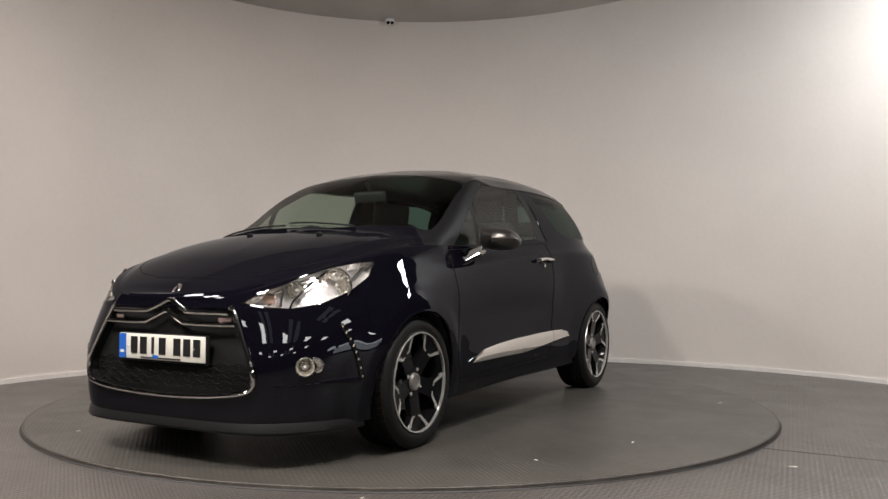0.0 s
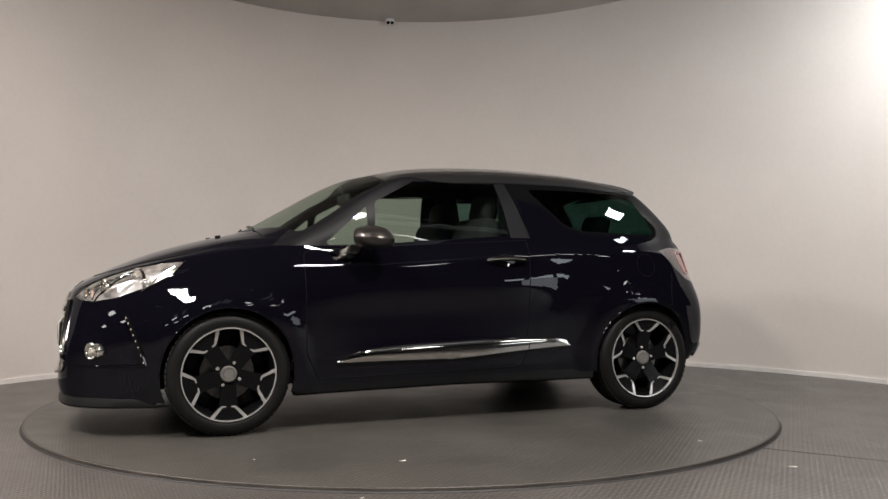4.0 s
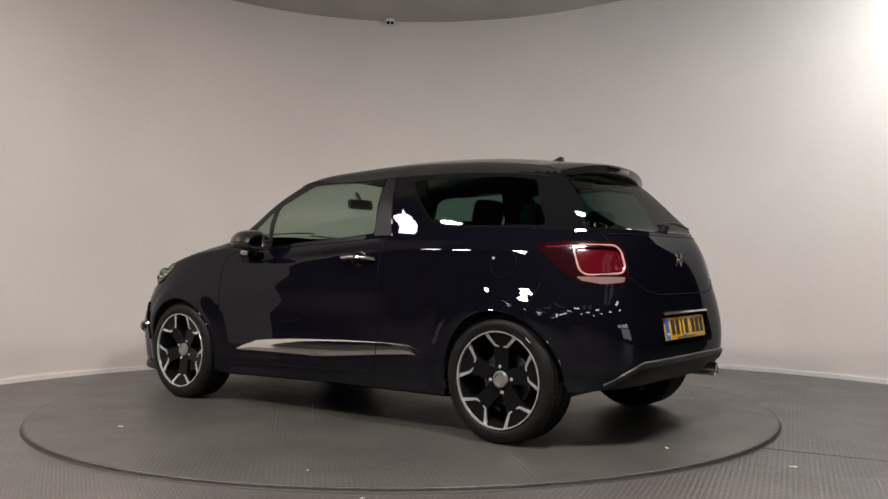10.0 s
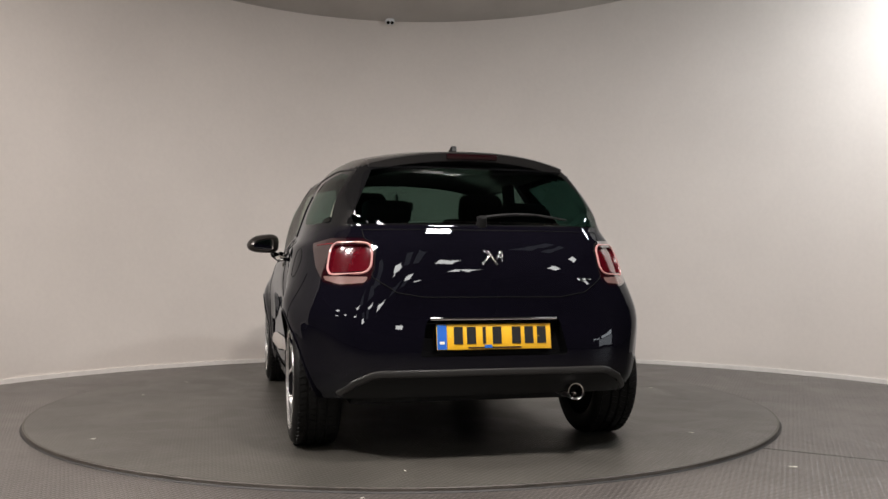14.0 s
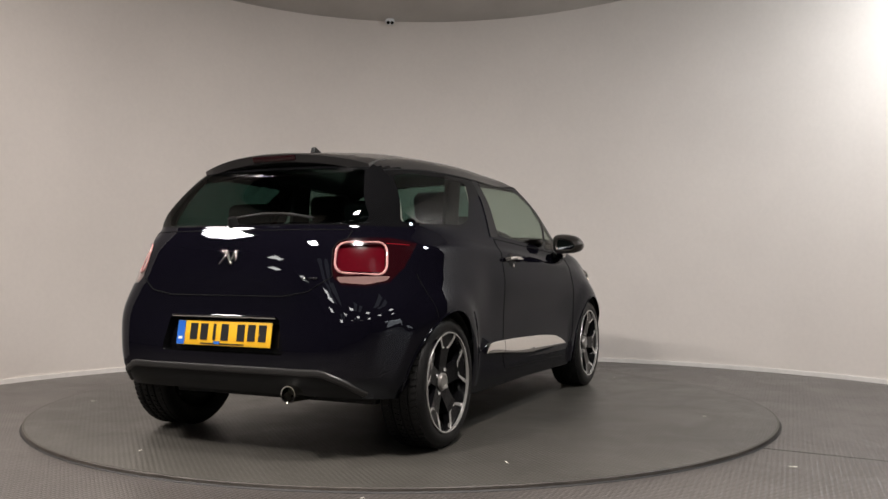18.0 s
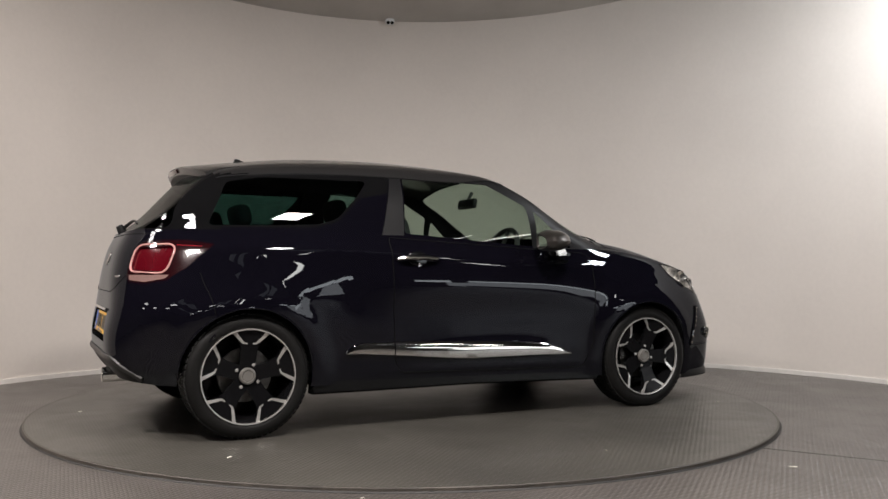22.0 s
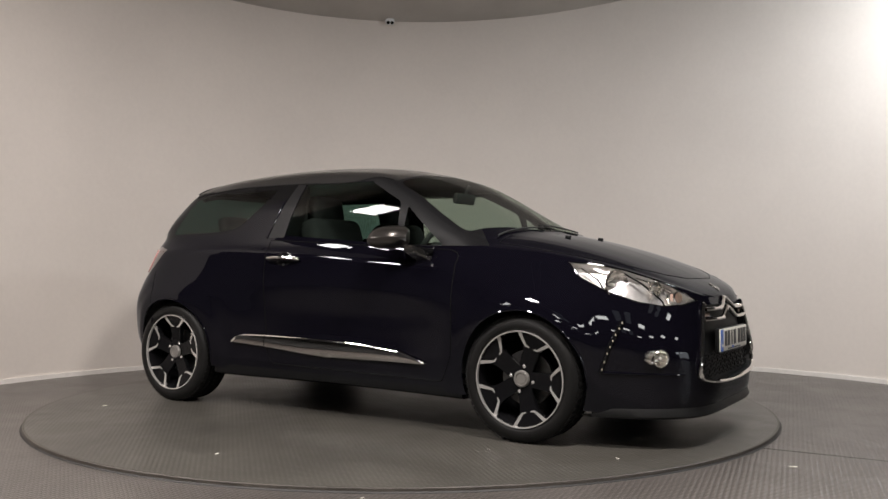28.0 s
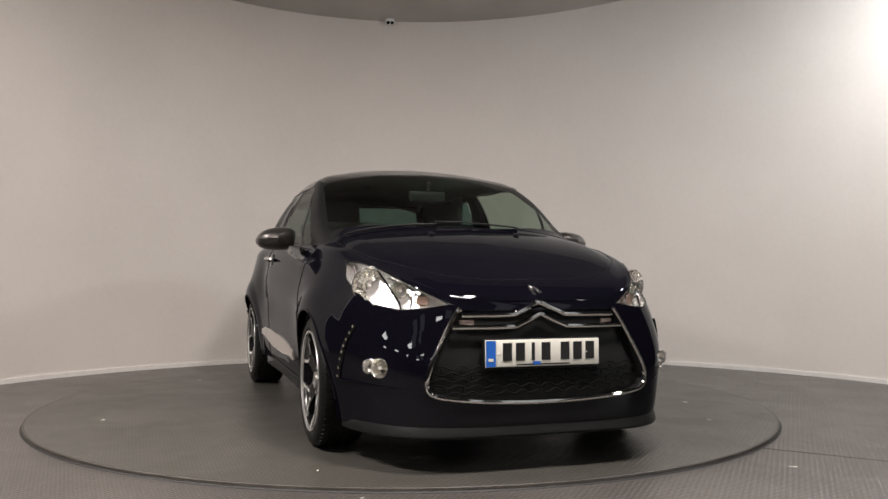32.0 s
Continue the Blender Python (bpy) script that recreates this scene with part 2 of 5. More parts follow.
BRIGHT_RED = material("bright_red_lens", (0.20, 0.004, 0.011), 0.15, coat=1.0, grain=0.05, scale=60)
SMOKE_RED = material("smoked_red_lens", (0.013, 0.0015, 0.0026), 0.1, coat=1.0, grain=0.05, scale=60)
LIGHT_RING = material("pale_red_ring", (0.50, 0.25, 0.235), 0.2, coat=0.6, grain=0.05, scale=60)
CLEAR_STRIP = material("clear_ribbed_lens", (0.17, 0.105, 0.095), 0.15, coat=1.0, grain=0.15, scale=180)
REFLECTOR = material("lamp_reflector", (0.93, 0.90, 0.84), 0.10, metal=0.95, grain=0.1, scale=60, bump=0.5, bump_scale=60)
AMBER = material("amber_lens", (0.62, 0.44, 0.36), 0.15, coat=1.0, grain=0.1, scale=80)
PLATE_WHITE = material("plate_white", (0.72, 0.70, 0.62), 0.35, grain=0.02, scale=60)
PLATE_YELLOW = material("plate_yellow", (0.80, 0.44, 0.02), 0.35, grain=0.02, scale=60)
PLATE_BLUE = material("plate_blue", (0.02, 0.12, 0.5), 0.35, grain=0.02, scale=60)
INK = material("plate_ink", (0.012, 0.012, 0.012), 0.4, grain=0.02, scale=60)
REFLECTOR_SOFT = material("lamp_housing_silver", (0.80, 0.78, 0.76), 0.22, metal=0.72, grain=0.12, scale=60, bump=1.0, bump_scale=42)
DAY_LED = material("day_lamp_lens", (0.42, 0.37, 0.29), 0.2, coat=0.5, grain=0.05, scale=90)
SIDE_LENS = material("side_lamp_lens", (0.20, 0.15, 0.13), 0.2, coat=0.5, grain=0.05, scale=90)
LAMP_GLASS = material("lamp_bulb", (0.85, 0.83, 0.78), 0.1, coat=0.6, grain=0.03, scale=60)
MIRROR_GLASS = material("mirror_silver", (0.85, 0.87, 0.87), 0.03, metal=1.0)
GLASS_SIDE = glass("side_glass", (0.58, 0.66, 0.60), 0.046, steep=4.0)
GLASS_DARK = glass("privacy_glass", (0.135, 0.235, 0.21), 0.06)
GLASS_REAR = glass("rear_privacy_glass", (0.12, 0.19, 0.17), 0.06)
GLASS_FRONT = glass("windscreen_glass", (0.58, 0.66, 0.60), 0.042, steep=4.5)
GLASS_LAMP = glass("lamp_cover", (0.93, 0.93, 0.93), 0.05)

# ---------------------------------------------------------------- the room
CX, CY, RW, ZF = 0.298, -1.002, 3.83, -0.022


def build_room():
    # ground: one sheet
    bm = bmesh.new()
    vs = [bm.verts.new(p) for p in ((-14, -22, ZF), (14, -22, ZF), (14, 8, ZF), (-14, 8, ZF))]
    bm.faces.new(vs)
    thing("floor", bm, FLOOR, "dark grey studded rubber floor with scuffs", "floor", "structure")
    d = Vector((0.46, -0.31, 0)).normalized()
    bm = bm_tube([Vector((1.70, -1.40, ZF + 0.0005)) + d * (0.15 * k) for k in range(16)], 0.004, 6, flat=0.35)
    thing("floor_joint", bm, RIM_RUBBER, "thin dark joint between floor sheets", "floor joint", "structure")
    # curved wall, open towards the hall
    a0, a1, n = radians(22), radians(173), 120

    def arc(r0, r1, z0, z1, mat, name, label, cat):
        bm = bmesh.new()
        rows = []
        for i in range(n + 1):
            a = a0 + (a1 - a0) * i / n
            c, s = math.cos(a), math.sin(a)
            rows.append([bm.verts.new((CX + r * c, CY + r * s, z)) for r, z in ((r0, z0), (r0, z1), (r1, z1), (r1, z0))])
        for A, B in zip(rows, rows[1:]):
            for j in range(4):
                bm.faces.new((A[j], B[j], B[(j + 1) % 4], A[(j + 1) % 4]))
        bm.faces.new(rows[0])
        bm.faces.new(rows[-1])
        bmesh.ops.recalc_face_normals(bm, faces=bm.faces[:])
        return thing(name, bm, mat, label, cat, "structure")
    arc(RW, RW + 0.12, ZF, 4.1, WALL, "wall_curved", "tall curved off-white painted backdrop wall", "wall")
    arc(RW - 0.012, RW, ZF, ZF + 0.035, TRIM, "baseboard", "thin white strip along the foot of the curved wall", "baseboard")
    # ceiling over the bay
    bm = bmesh.new()
    outline = [(CX + (RW) * math.cos(a0 + (a1 - a0) * i / n), CY + (RW) * math.sin(a0 + (a1 - a0) * i / n)) for i in range(n + 1)]
    A = [bm.verts.new((x, y, 3.222 + 0.032 * x - 0.17 * (y - 2.81))) for x, y in outline]
    B = [bm.verts.new((x, y, 3.272 + 0.032 * x - 0.17 * (y - 2.81))) for x, y in outline]
    bm.faces.new(A)
    bm.faces.new(B[::-1])
    for i in range(len(A)):
        j = (i + 1) % len(A)
        bm.faces.new((A[i], B[i], B[j], A[j]))
    bmesh.ops.recalc_face_normals(bm, faces=bm.faces[:])
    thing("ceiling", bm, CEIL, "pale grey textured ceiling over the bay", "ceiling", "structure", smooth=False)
    # the dark hall round and behind the camera
    for nm, sx, sy, sz, x, y, z in (("wall_south", 20, 0.2, 5.6, 0, -19.1, 2.785), ("wall_west", 0.2, 23, 5.6, -10.1, -7.6, 2.785), ("wall_east", 0.2, 23, 5.6, 10.1, -7.6, 2.785), ("wall_north", 20, 0.2, 5.6, 0, 4.0, 2.785)):
        thing(nm, bm_box(sx, sy, sz, pose(x, y, z)), HALL, "dark hall wall behind the filming bay", "wall", "structure", smooth=False)
    # unseen glowing panels added in the far side wall, mirrored in the car
    thing("glow_panel_1", bm_box(0.03, 2.8, 0.42, pose(9.975, -6.6, 2.15), 0.01), WALL_GLOW, "long glowing strip added high in the unseen hall wall", "window", "structure", smooth=False)
    thing("glow_panel_2", bm_box(0.03, 3.6, 1.4, pose(9.975, -6.8, 1.15), 0.01), WALL_GLOW_DIM, "dull glowing panel added below the bright strip", "window", "structure", smooth=False)
    thing("glow_panel_3", bm_box(0.03, 1.5, 0.5, pose(9.975, -9.2, 2.15), 0.01), WALL_GLOW, "small glowing panel added high in the unseen hall wall", "window", "structure", smooth=False)
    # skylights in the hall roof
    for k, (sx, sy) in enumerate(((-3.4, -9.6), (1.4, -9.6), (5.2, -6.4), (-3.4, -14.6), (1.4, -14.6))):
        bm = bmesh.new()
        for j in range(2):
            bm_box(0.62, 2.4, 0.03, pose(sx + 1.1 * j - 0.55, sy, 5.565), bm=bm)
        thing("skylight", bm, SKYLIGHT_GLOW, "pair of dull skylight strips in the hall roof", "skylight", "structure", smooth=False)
    thing("ceiling_hall", bm_box(20.4, 23.4, 0.15, pose(0, -7.6, 5.66)), HALL, "dark high ceiling of the hall", "ceiling", "structure", smooth=False)


def ceiling_panel(x, y, z, lit, sx=0.55, sy=1.1):
    """A flat hanging luminaire: tray, diffuser and two hangers."""
    base = new("ceiling_light")
    tagged(base, "flat white rectangular panel light hung from the hall ceiling", "ceiling light", "hall panel lights")
    base.location = (x, y, z)
    part("tray", bm_box(sx + 0.08, sy + 0.08, 0.05, pose(0, 0, 0.035), 0.008), LAMP_WHITE, base)
    for e in (-1, 1):
        part("hanger", bm_tube([(0, e * sy * 0.4, 0.05), (0, e * sy * 0.4, 5.59 - z)], 0.006), STEEL, base)
    if lit:
        area("panel_lamp", (x, y, z - 0.004), (x, y + 0.0001, 0), sx, sy, lit)
    else:
        part("diffuser", bm_box(sx, sy, 0.01, pose(0, 0, 0.006)), PANEL_GLOW, base, smooth=False)
    return base


build_room()
for px, py, watts in ((0.9, -3.0, 150), (-1.9, -3.6, 170), (-3.75, -1.9, 125)):
    ceiling_panel(px, py, 3.45, watts * 1.08, 0.52, 0.52)
for px in (-4.7, -1.7, 1.3, 4.3):
    ceiling_panel(px, -9.8, 4.1, 0, 0.6, 0.6)
for px in (-3.2, -0.2, 2.8):
    ceiling_panel(px, -7.6, 3.9, 0, 0.6, 0.6)
    ceiling_panel(px, -12.0, 4.2, 0, 0.6, 0.6)
for px, py, pz in ((5.6, -4.8, 3.7), (5.8, -7.6, 3.9), (8.3, -6.0, 3.9), (-6.2, -4.8, 3.7), (-6.2, -7.6, 3.9), (-8.5, -6.2, 3.9)):
    ceiling_panel(px, py, pz, 0, 0.6, 0.6)
area("unseen_wall_light", (3.40, -0.38, 3.12), (3.42, 0.80, 0.75), 0.45, 0.45, 73, (0.94, 0.97, 1.0))
# added fill to brighten the left wall; no source known there
area("unseen_wall_light", (-3.35, -1.05, 3.2), (-3.3, 0.65, 0.9), 0.45, 0.45, 27)


def build_turntable():
    base = new("turntable")
    tagged(base, "round dark studded turntable, low and scuffed, car on top", "turntable")
    R = 2.212
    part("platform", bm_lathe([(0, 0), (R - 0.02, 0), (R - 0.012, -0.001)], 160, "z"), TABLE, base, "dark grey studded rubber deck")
    part("edge_ring", bm_lathe([(R - 0.012, -0.001), (R - 0.004, -0.001), (R, -0.004), (R + 0.002, ZF + 0.007)], 200, "z"), RIM_EDGE, base, "worn dark brown edge band")
    part("edge_gap", bm_lathe([(R + 0.002, ZF + 0.007), (R + 0.003, ZF + 0.005), (R + 0.010, ZF + 0.001)], 200, "z"), RIM_RUBBER, base, "black gap at the foot of the edge")
    return base


turntable = build_turntable()


def build_wall_camera():
    ang = math.atan2(2.78 - CY, -0.19 - CX)
    m = Matrix.Translation((CX + RW * math.cos(ang), CY + RW * math.sin(ang), 3.199)) @ pose(0, 0, 0, 0, 0, math.degrees(ang) - 90)
    base = new("security_camera")
    base.matrix_world = m
    tagged(base, "small white twin-lens camera fixed high on the curved wall", "security camera")
    part("bracket", bm_box(0.07, 0.035, 0.05, pose(0, -0.016, 0.02), 0.008), LAMP_WHITE, base)
    part("housing", bm_box(0.085, 0.05, 0.06, pose(0, -0.055, 0.0), 0.018, 3), LAMP_WHITE, base)
    for e in (-1, 1):
        part("lens", bm_lathe([(0.0, -0.088), (0.012, -0.088), (0.016, -0.08), (0.016, -0.07)], 16, "y", None, pose(e * 0.019, 0, -0.014)), BLACK_GLOSS, base)
    pts = [Vector((CX + (RW - 0.006) * math.cos(ang + 0.002 + 0.035 * k / 10 * 2), CY + (RW - 0.006) * math.sin(ang + 0.002 + 0.035 * k / 10 * 2), 3.237 + 0.003 * math.sin(k))) for k in range(11)]
    thing("cable", bm_tube(pts, 0.003, 6), BLACK_TRIM, "thin dark cable along the top of the wall", "cable")


build_wall_camera()


def scrap(x, y, z, size, turn, parent=None):
    bm = bmesh.new()
    v = [bm.verts.new((size * a, size * b, c)) for a, b, c in ((-0.9, -0.25, 0.001), (0.1, -0.32, 0.002), (0.95, -0.1, 0.001), (0.8, 0.25, 0.003), (-0.1, 0.3, 0.001), (-0.8, 0.2, 0.002))]
    f = bm.faces.new(v)
    r = bmesh.ops.extrude_face_region(bm, geom=[f])
    for q in r["geom"]:
        if isinstance(q, bmesh.types.BMVert):
            q.co.z += 0.0015
    bmesh.ops.recalc_face_normals(bm, faces=bm.faces[:])
    if parent:
        ob = part("fleck", bm, PLATE_WHITE, parent, smooth=False)
    else:
        ob = thing("paper_scrap", bm, PLATE_WHITE, "tiny torn scrap of white paper on the floor", "scrap", group="scraps on the floor", smooth=False)
    ob.matrix_basis = pose(x, y, z, 0, 0, turn)


scrap(1.684, -1.813, ZF, 0.020, -20)
scrap(-0.167, -2.285, ZF, 0.008, 30)
for x, y, sz, a in ((0.6, 1.65, 0.02, 10), (1.2, 1.4, 0.012, 60), (-0.9, 1.75, 0.014, 120), (-1.4, -1.2, 0.016, 40), (0.2, -1.8, 0.012, 80), (1.75, -0.9, 0.012, 150), (-1.9, 0.4, 0.012, 5)):
    scrap(x, y, 0.0005, sz, a, turntable)

# ---------------------------------------------------------------- the car: body surface
# x forward, y to its left, z up, origin on the floor between the axles
AXLE, HUB_Y, WHEEL_Z = 1.227, 0.822, 0.308
car = new("car")
tagged(car, "dark purple-black three-door hatchback with charcoal roof, parked on the turntable", "car")

Z_F = curve((2.0, 0.68), (1.9, 0.745), (1.75, 0.805), (1.48, 0.875), (1.2, 0.925), (0.95, 0.942), (0.75, 0.942), (0.37, 0.962), (-0.40, 1.012), (-1.08, 1.031), (-1.75, 1.022))
Z_C = curve((2.0, 0.68), (1.94, 0.748), (1.85, 0.798), (1.75, 0.845), (1.6, 0.907), (1.4, 0.970), (1.2, 1.019), (1.08, 1.043), (1.0, 1.079), (0.884, 1.145), (0.75, 1.222), (0.58, 1.316), (0.41, 1.388), (0.27, 1.420), (0.07, 1.458), (-0.1, 1.472), (-0.45, 1.482), (-0.8, 1.473), (-1.14, 1.438), (-1.36, 1.395), (-1.49, 1.255), (-1.665, 1.068), (-1.75, 1.022))
Y_G = curve((1.05, 0.70), (0.9, 0.70), (0.7, 0.695), (0.485, 0.665), (0.2, 0.605), (0, 0.572), (-0.41, 0.555), (-0.9, 0.54), (-1.3, 0.515), (-1.42, 0.52), (-1.55, 0.55), (-1.7, 0.50))
Z_G = curve((1.05, 0.96), (0.9, 1.0), (0.7, 1.095), (0.485, 1.245), (0.2, 1.372), (0, 1.388), (-0.41, 1.402), (-0.9, 1.388), (-1.3, 1.348), (-1.42, 1.28), (-1.55, 1.15), (-1.7, 1.035))
Z_BOT = curve((2.05, 0.165), (1.5, 0.175), (0.9, 0.205), (-0.9, 0.24), (-1.6, 0.27), (-1.9, 0.30))
# levels: share of the height from the bottom edge to the shoulder, nose, tail, half width, plan roundness front and rear
LEVELS = ((0.0, 2.004, -1.79, 0.79, 5.0, 6.0), (0.10, 2.028, -1.84, 0.80, 4.9, 6.4), (0.28, 2.034, -1.850, 0.808, 4.9, 6.4), (0.48, 2.032, -1.826, 0.822, 4.8, 6.2), (0.70, 2.014, -1.812, 0.828, 4.25, 4.7), (0.88, 1.998, -1.782, 0.795, 4.0, 4.5), (1.0, 1.975, -1.742, 0.752, 4.0, 4.4))


def bulge(x, f):
    """Flared arches and the waist between them."""
    a = math.exp(-((x - 1.33) / 0.40) ** 2) * 0.056 + math.exp(-((x + 1.36) / 0.42) ** 2) * 0.056
    return a * math.exp(-((f - 0.45) / 0.33) ** 2) + 0.03 * math.exp(-((x + 1.15) / 0.45) ** 2) * math.exp(-((f - 0.86) / 0.14) ** 2) * 0.6


def plan(phi, lev):
    f, xf, xr, b, nf, nr = lev
    c, s = math.cos(phi), math.sin(phi)
    n, a = (nf, xf) if c >= 0 else (nr, -xr)
    x = math.copysign(abs(c) ** (2 / n) * a, c)
    y = b * abs(s) ** (2 / n)
    return x, y * (1 + bulge(x, f) / 0.8)


def rib(phi, n):
    xF, yF = plan(phi, LEVELS[-1])
    pts = []
    for lev in LEVELS:
        x, y = plan(phi, lev)
        zb, zf = Z_BOT(x), Z_F(xF)
        pts.append(Vector((x, y, zb + (zf - zb) * lev[0])))
    zf, zc = Z_F(xF), Z_C(xF)
    wide = min(max((1.12 - xF) / 0.22, 0), 1)
    wide = wide * wide * (3 - 2 * wide)
    yg0, zg0 = 0.80 * yF, zf + 0.60 * (zc - zf)
    yg1, zg1 = min(Y_G(xF), 0.93 * yF), min(max(Z_G(xF), zf + 0.004), zc - 0.002)
    yg, zg = yg0 + (yg1 - yg0) * wide, zg0 + (zg1 - zg0) * wide
    tall = min(max((zg - zf) / 0.3, 0), 1)
    F = pts[-1]
    G = Vector((xF, yg, zg))
    M = Vector((xF, yF + (yg - yF) * 0.5 + 0.024 * tall, zf + (zg - zf) * 0.5))
    H = Vector((xF, yg * 0.8, zg + (zc - zg) * 0.42))
    pts += [M, G + (M - G) * 0.22, G + (H - G) * 0.22, H, Vector((xF, yg * 0.45, zg + (zc - zg) * 0.83))]
    pts.append(Vector((xF, 0, zc)))
    return spline(pts, n)


def relief(x, z, zf):
    """How far the flank stands out beyond its plain section: arch flares, waist crease, door hollow."""
    out = 0.0
    for ax in (AXLE, -AXLE):
        r = math.hypot(x - ax, z - WHEEL_Z)
        k = min(max((0.47 - r) / 0.10, 0), 1)
        out += 0.013 * k * k * (3 - 2 * k)
    g = z - (zf - 0.085)
    run = min(max((1.05 - x) / 0.3, 0), 1) * min(max((x + 1.55) / 0.3, 0), 1)
    out += 0.010 * run * math.exp(-(g / (0.020 if g > 0 else 0.050)) ** 2)
    mid = math.exp(-((x - 0.15) / 0.62) ** 4)
    out -= 0.013 * mid * math.exp(-((z - 0.60) / 0.11) ** 2)
    out += 0.008 * mid * math.exp(-((z - 0.37) / 0.07) ** 2)
    out += 0.006 * mid * math.exp(-((z - 0.295) / 0.018) ** 2)
    # hollow between the door and the rear haunch
    out -= 0.016 * math.exp(-((x + 0.66) / 0.20) ** 2) * math.exp(-((z - 0.74) / 0.16) ** 2)
    return out


def body_surface():
    phis = [0.0]
    # even steps along the outline at the middle level
    dense = [math.pi * i / 4000 for i in range(4001)]
    pos = [Vector(plan(p, LEVELS[3])) for p in dense]
    run, step = 0.0, 0.024
    for i in range(1, 4001):
        run += (pos[i] - pos[i - 1]).length
        if run >= step:
            phis.append(dense[i])
            run = 0.0
    phis[-1] = math.pi
    G = np.array([[v[:] for v in rib(p, 72)] for p in phis])
    flip = np.array([1.0, -1.0, 1.0])
    for k in range(6):
        wide = np.concatenate([G[1:2] * flip, G, G[-2:-1] * flip])
        G = 0.25 * wide[:-2] + 0.5 * wide[1:-1] + 0.25 * wide[2:]
    for i in range(len(phis)):
        for j in range(72):
            x, y, z = G[i, j]
            if y > 0.45:
                G[i, j, 1] += relief(x, z, Z_F(x)) * min((y - 0.45) / 0.2, 1)
    bm = bmesh.new()
    grid = {}
    rows = len(phis)
    for side in (1, -1):
        cols = []
        for i in range(rows):
            col = []
            for j in range(72):
                x, y, z = G[i, j]
                mid = j == 71 or i in (0, rows - 1)
                if mid and side == -1:
                    col.append(grid[i, j])
                else:
                    w = bm.verts.new((x, 0 if mid else y * side, z))
                    if mid:
                        grid[i, j] = w
                    col.append(w)
            cols.append(col)
        for A, B in zip(cols, cols[1:]):
            for j in range(len(A) - 1):
                f = (A[j], B[j], B[j + 1], A[j + 1]) if side == -1 else (A[j], A[j + 1], B[j + 1], B[j])
                try:
                    bm.faces.new(f)
                except ValueError:
                    pass
    bmesh.ops.remove_doubles(bm, verts=bm.verts[:], dist=0.0006)
    bmesh.ops.recalc_face_normals(bm, faces=bm.faces[:])
    return bm


BODY = body_surface()
SKIN = BVHTree.FromBMesh(BODY)


def drop(start, way):
    """Where a ray from start along way meets the body, and the normal there."""
    p, nrm, i, d = SKIN.ray_cast(Vector(start), Vector(way).normalized())
    if p is None:
        p, nrm, i, d = SKIN.find_nearest(Vector(start))
    return p, nrm


def carve(bm, poly, u, v, keep, convex=True):
    """Cut out of bm what lies inside a convex outline, seen along u x v, among faces for which keep(centre, normal) holds. Returns a new bmesh."""
    u, v = Vector(u), Vector(v)
    w = u.cross(v)
    c = Vector((sum(p[0] for p in poly) / len(poly), sum(p[1] for p in poly) / len(poly)))
    bm.normal_update()
    faces = [f for f in bm.faces if keep(f.calc_center_median(), f.normal)]
    k = len(poly)
    for i in range(k):
        a, b = Vector(poly[i]), Vector(poly[(i + 1) % k])
        d = b - a
        nrm = Vector((d.y, -d.x))
        if nrm.dot(c - a) < 0:
            nrm = -nrm
        no = (u * nrm.x + v * nrm.y).normalized()
        co = u * a.x + v * a.y
        geom = list({x for f in faces for x in (*f.verts, *f.edges, f)})
        r = bmesh.ops.bisect_plane(bm, geom=geom, dist=0.0004, plane_co=co, plane_no=no)
        cand = {f for f in r["geom"] if isinstance(f, bmesh.types.BMFace)} | {f for f in faces if f.is_valid}
        faces = [f for f in cand if (f.calc_center_median() - co).dot(no) > 0]
        if not faces:
            break
    return lift(bm, faces)


def lift(bm, faces):
    """Move faces out of bm into a bmesh of their own."""
    out = bmesh.new()
    vm = {}
    for f in faces:
        vs = []
        for x in f.verts:
            if x not in vm:
                vm[x] = out.verts.new(x.co)
            vs.append(vm[x])
        out.faces.new(vs)
    bmesh.ops.delete(bm, geom=faces, context="FACES")
    out.normal_update()
    return out


def rim_line(bm, gap=0.010):
    """The outline of a panel as one closed run of points."""
    nxt = {}
    for e in bm.edges:
        if len(e.link_faces) == 1:
            for p, q in ((e.verts[0], e.verts[1]), (e.verts[1], e.verts[0])):
                nxt.setdefault(p, []).append(q)
    best = []
    seen = set()
    for first in nxt:
        if first in seen:
            continue
        run, at, last = [first], first, None
        while True:
            seen.add(at)
            step = [q for q in nxt[at] if q not in seen]
            if not step:
                break
            at = step[0]
            run.append(at)
        if len(run) > len(best):
            best = run
    pts = []
    for v in best:
        if not pts or (v.co - pts[-1]).length > gap:
            pts.append(v.co.copy())
    return pts


def seam(name, bm, parent, r=0.0026):
    """A dark joint along a panel's outline."""
    return part(name, bm_tube(rim_line(bm), r, 6, True), SEAL, parent)


def smooth_pane(bm):
    """Lay a side pane on one plain curved sheet."""
    P = np.array([v.co[:] for v in bm.verts])
    x, z = P[:, 0], P[:, 2]
    A = np.stack([np.ones_like(x), x, z, x * x, z * z, x * z], 1)
    c = np.linalg.lstsq(A, P[:, 1], rcond=None)[0]
    for v, y in zip(bm.verts, A @ c):
        v.co.y = y
    return bm


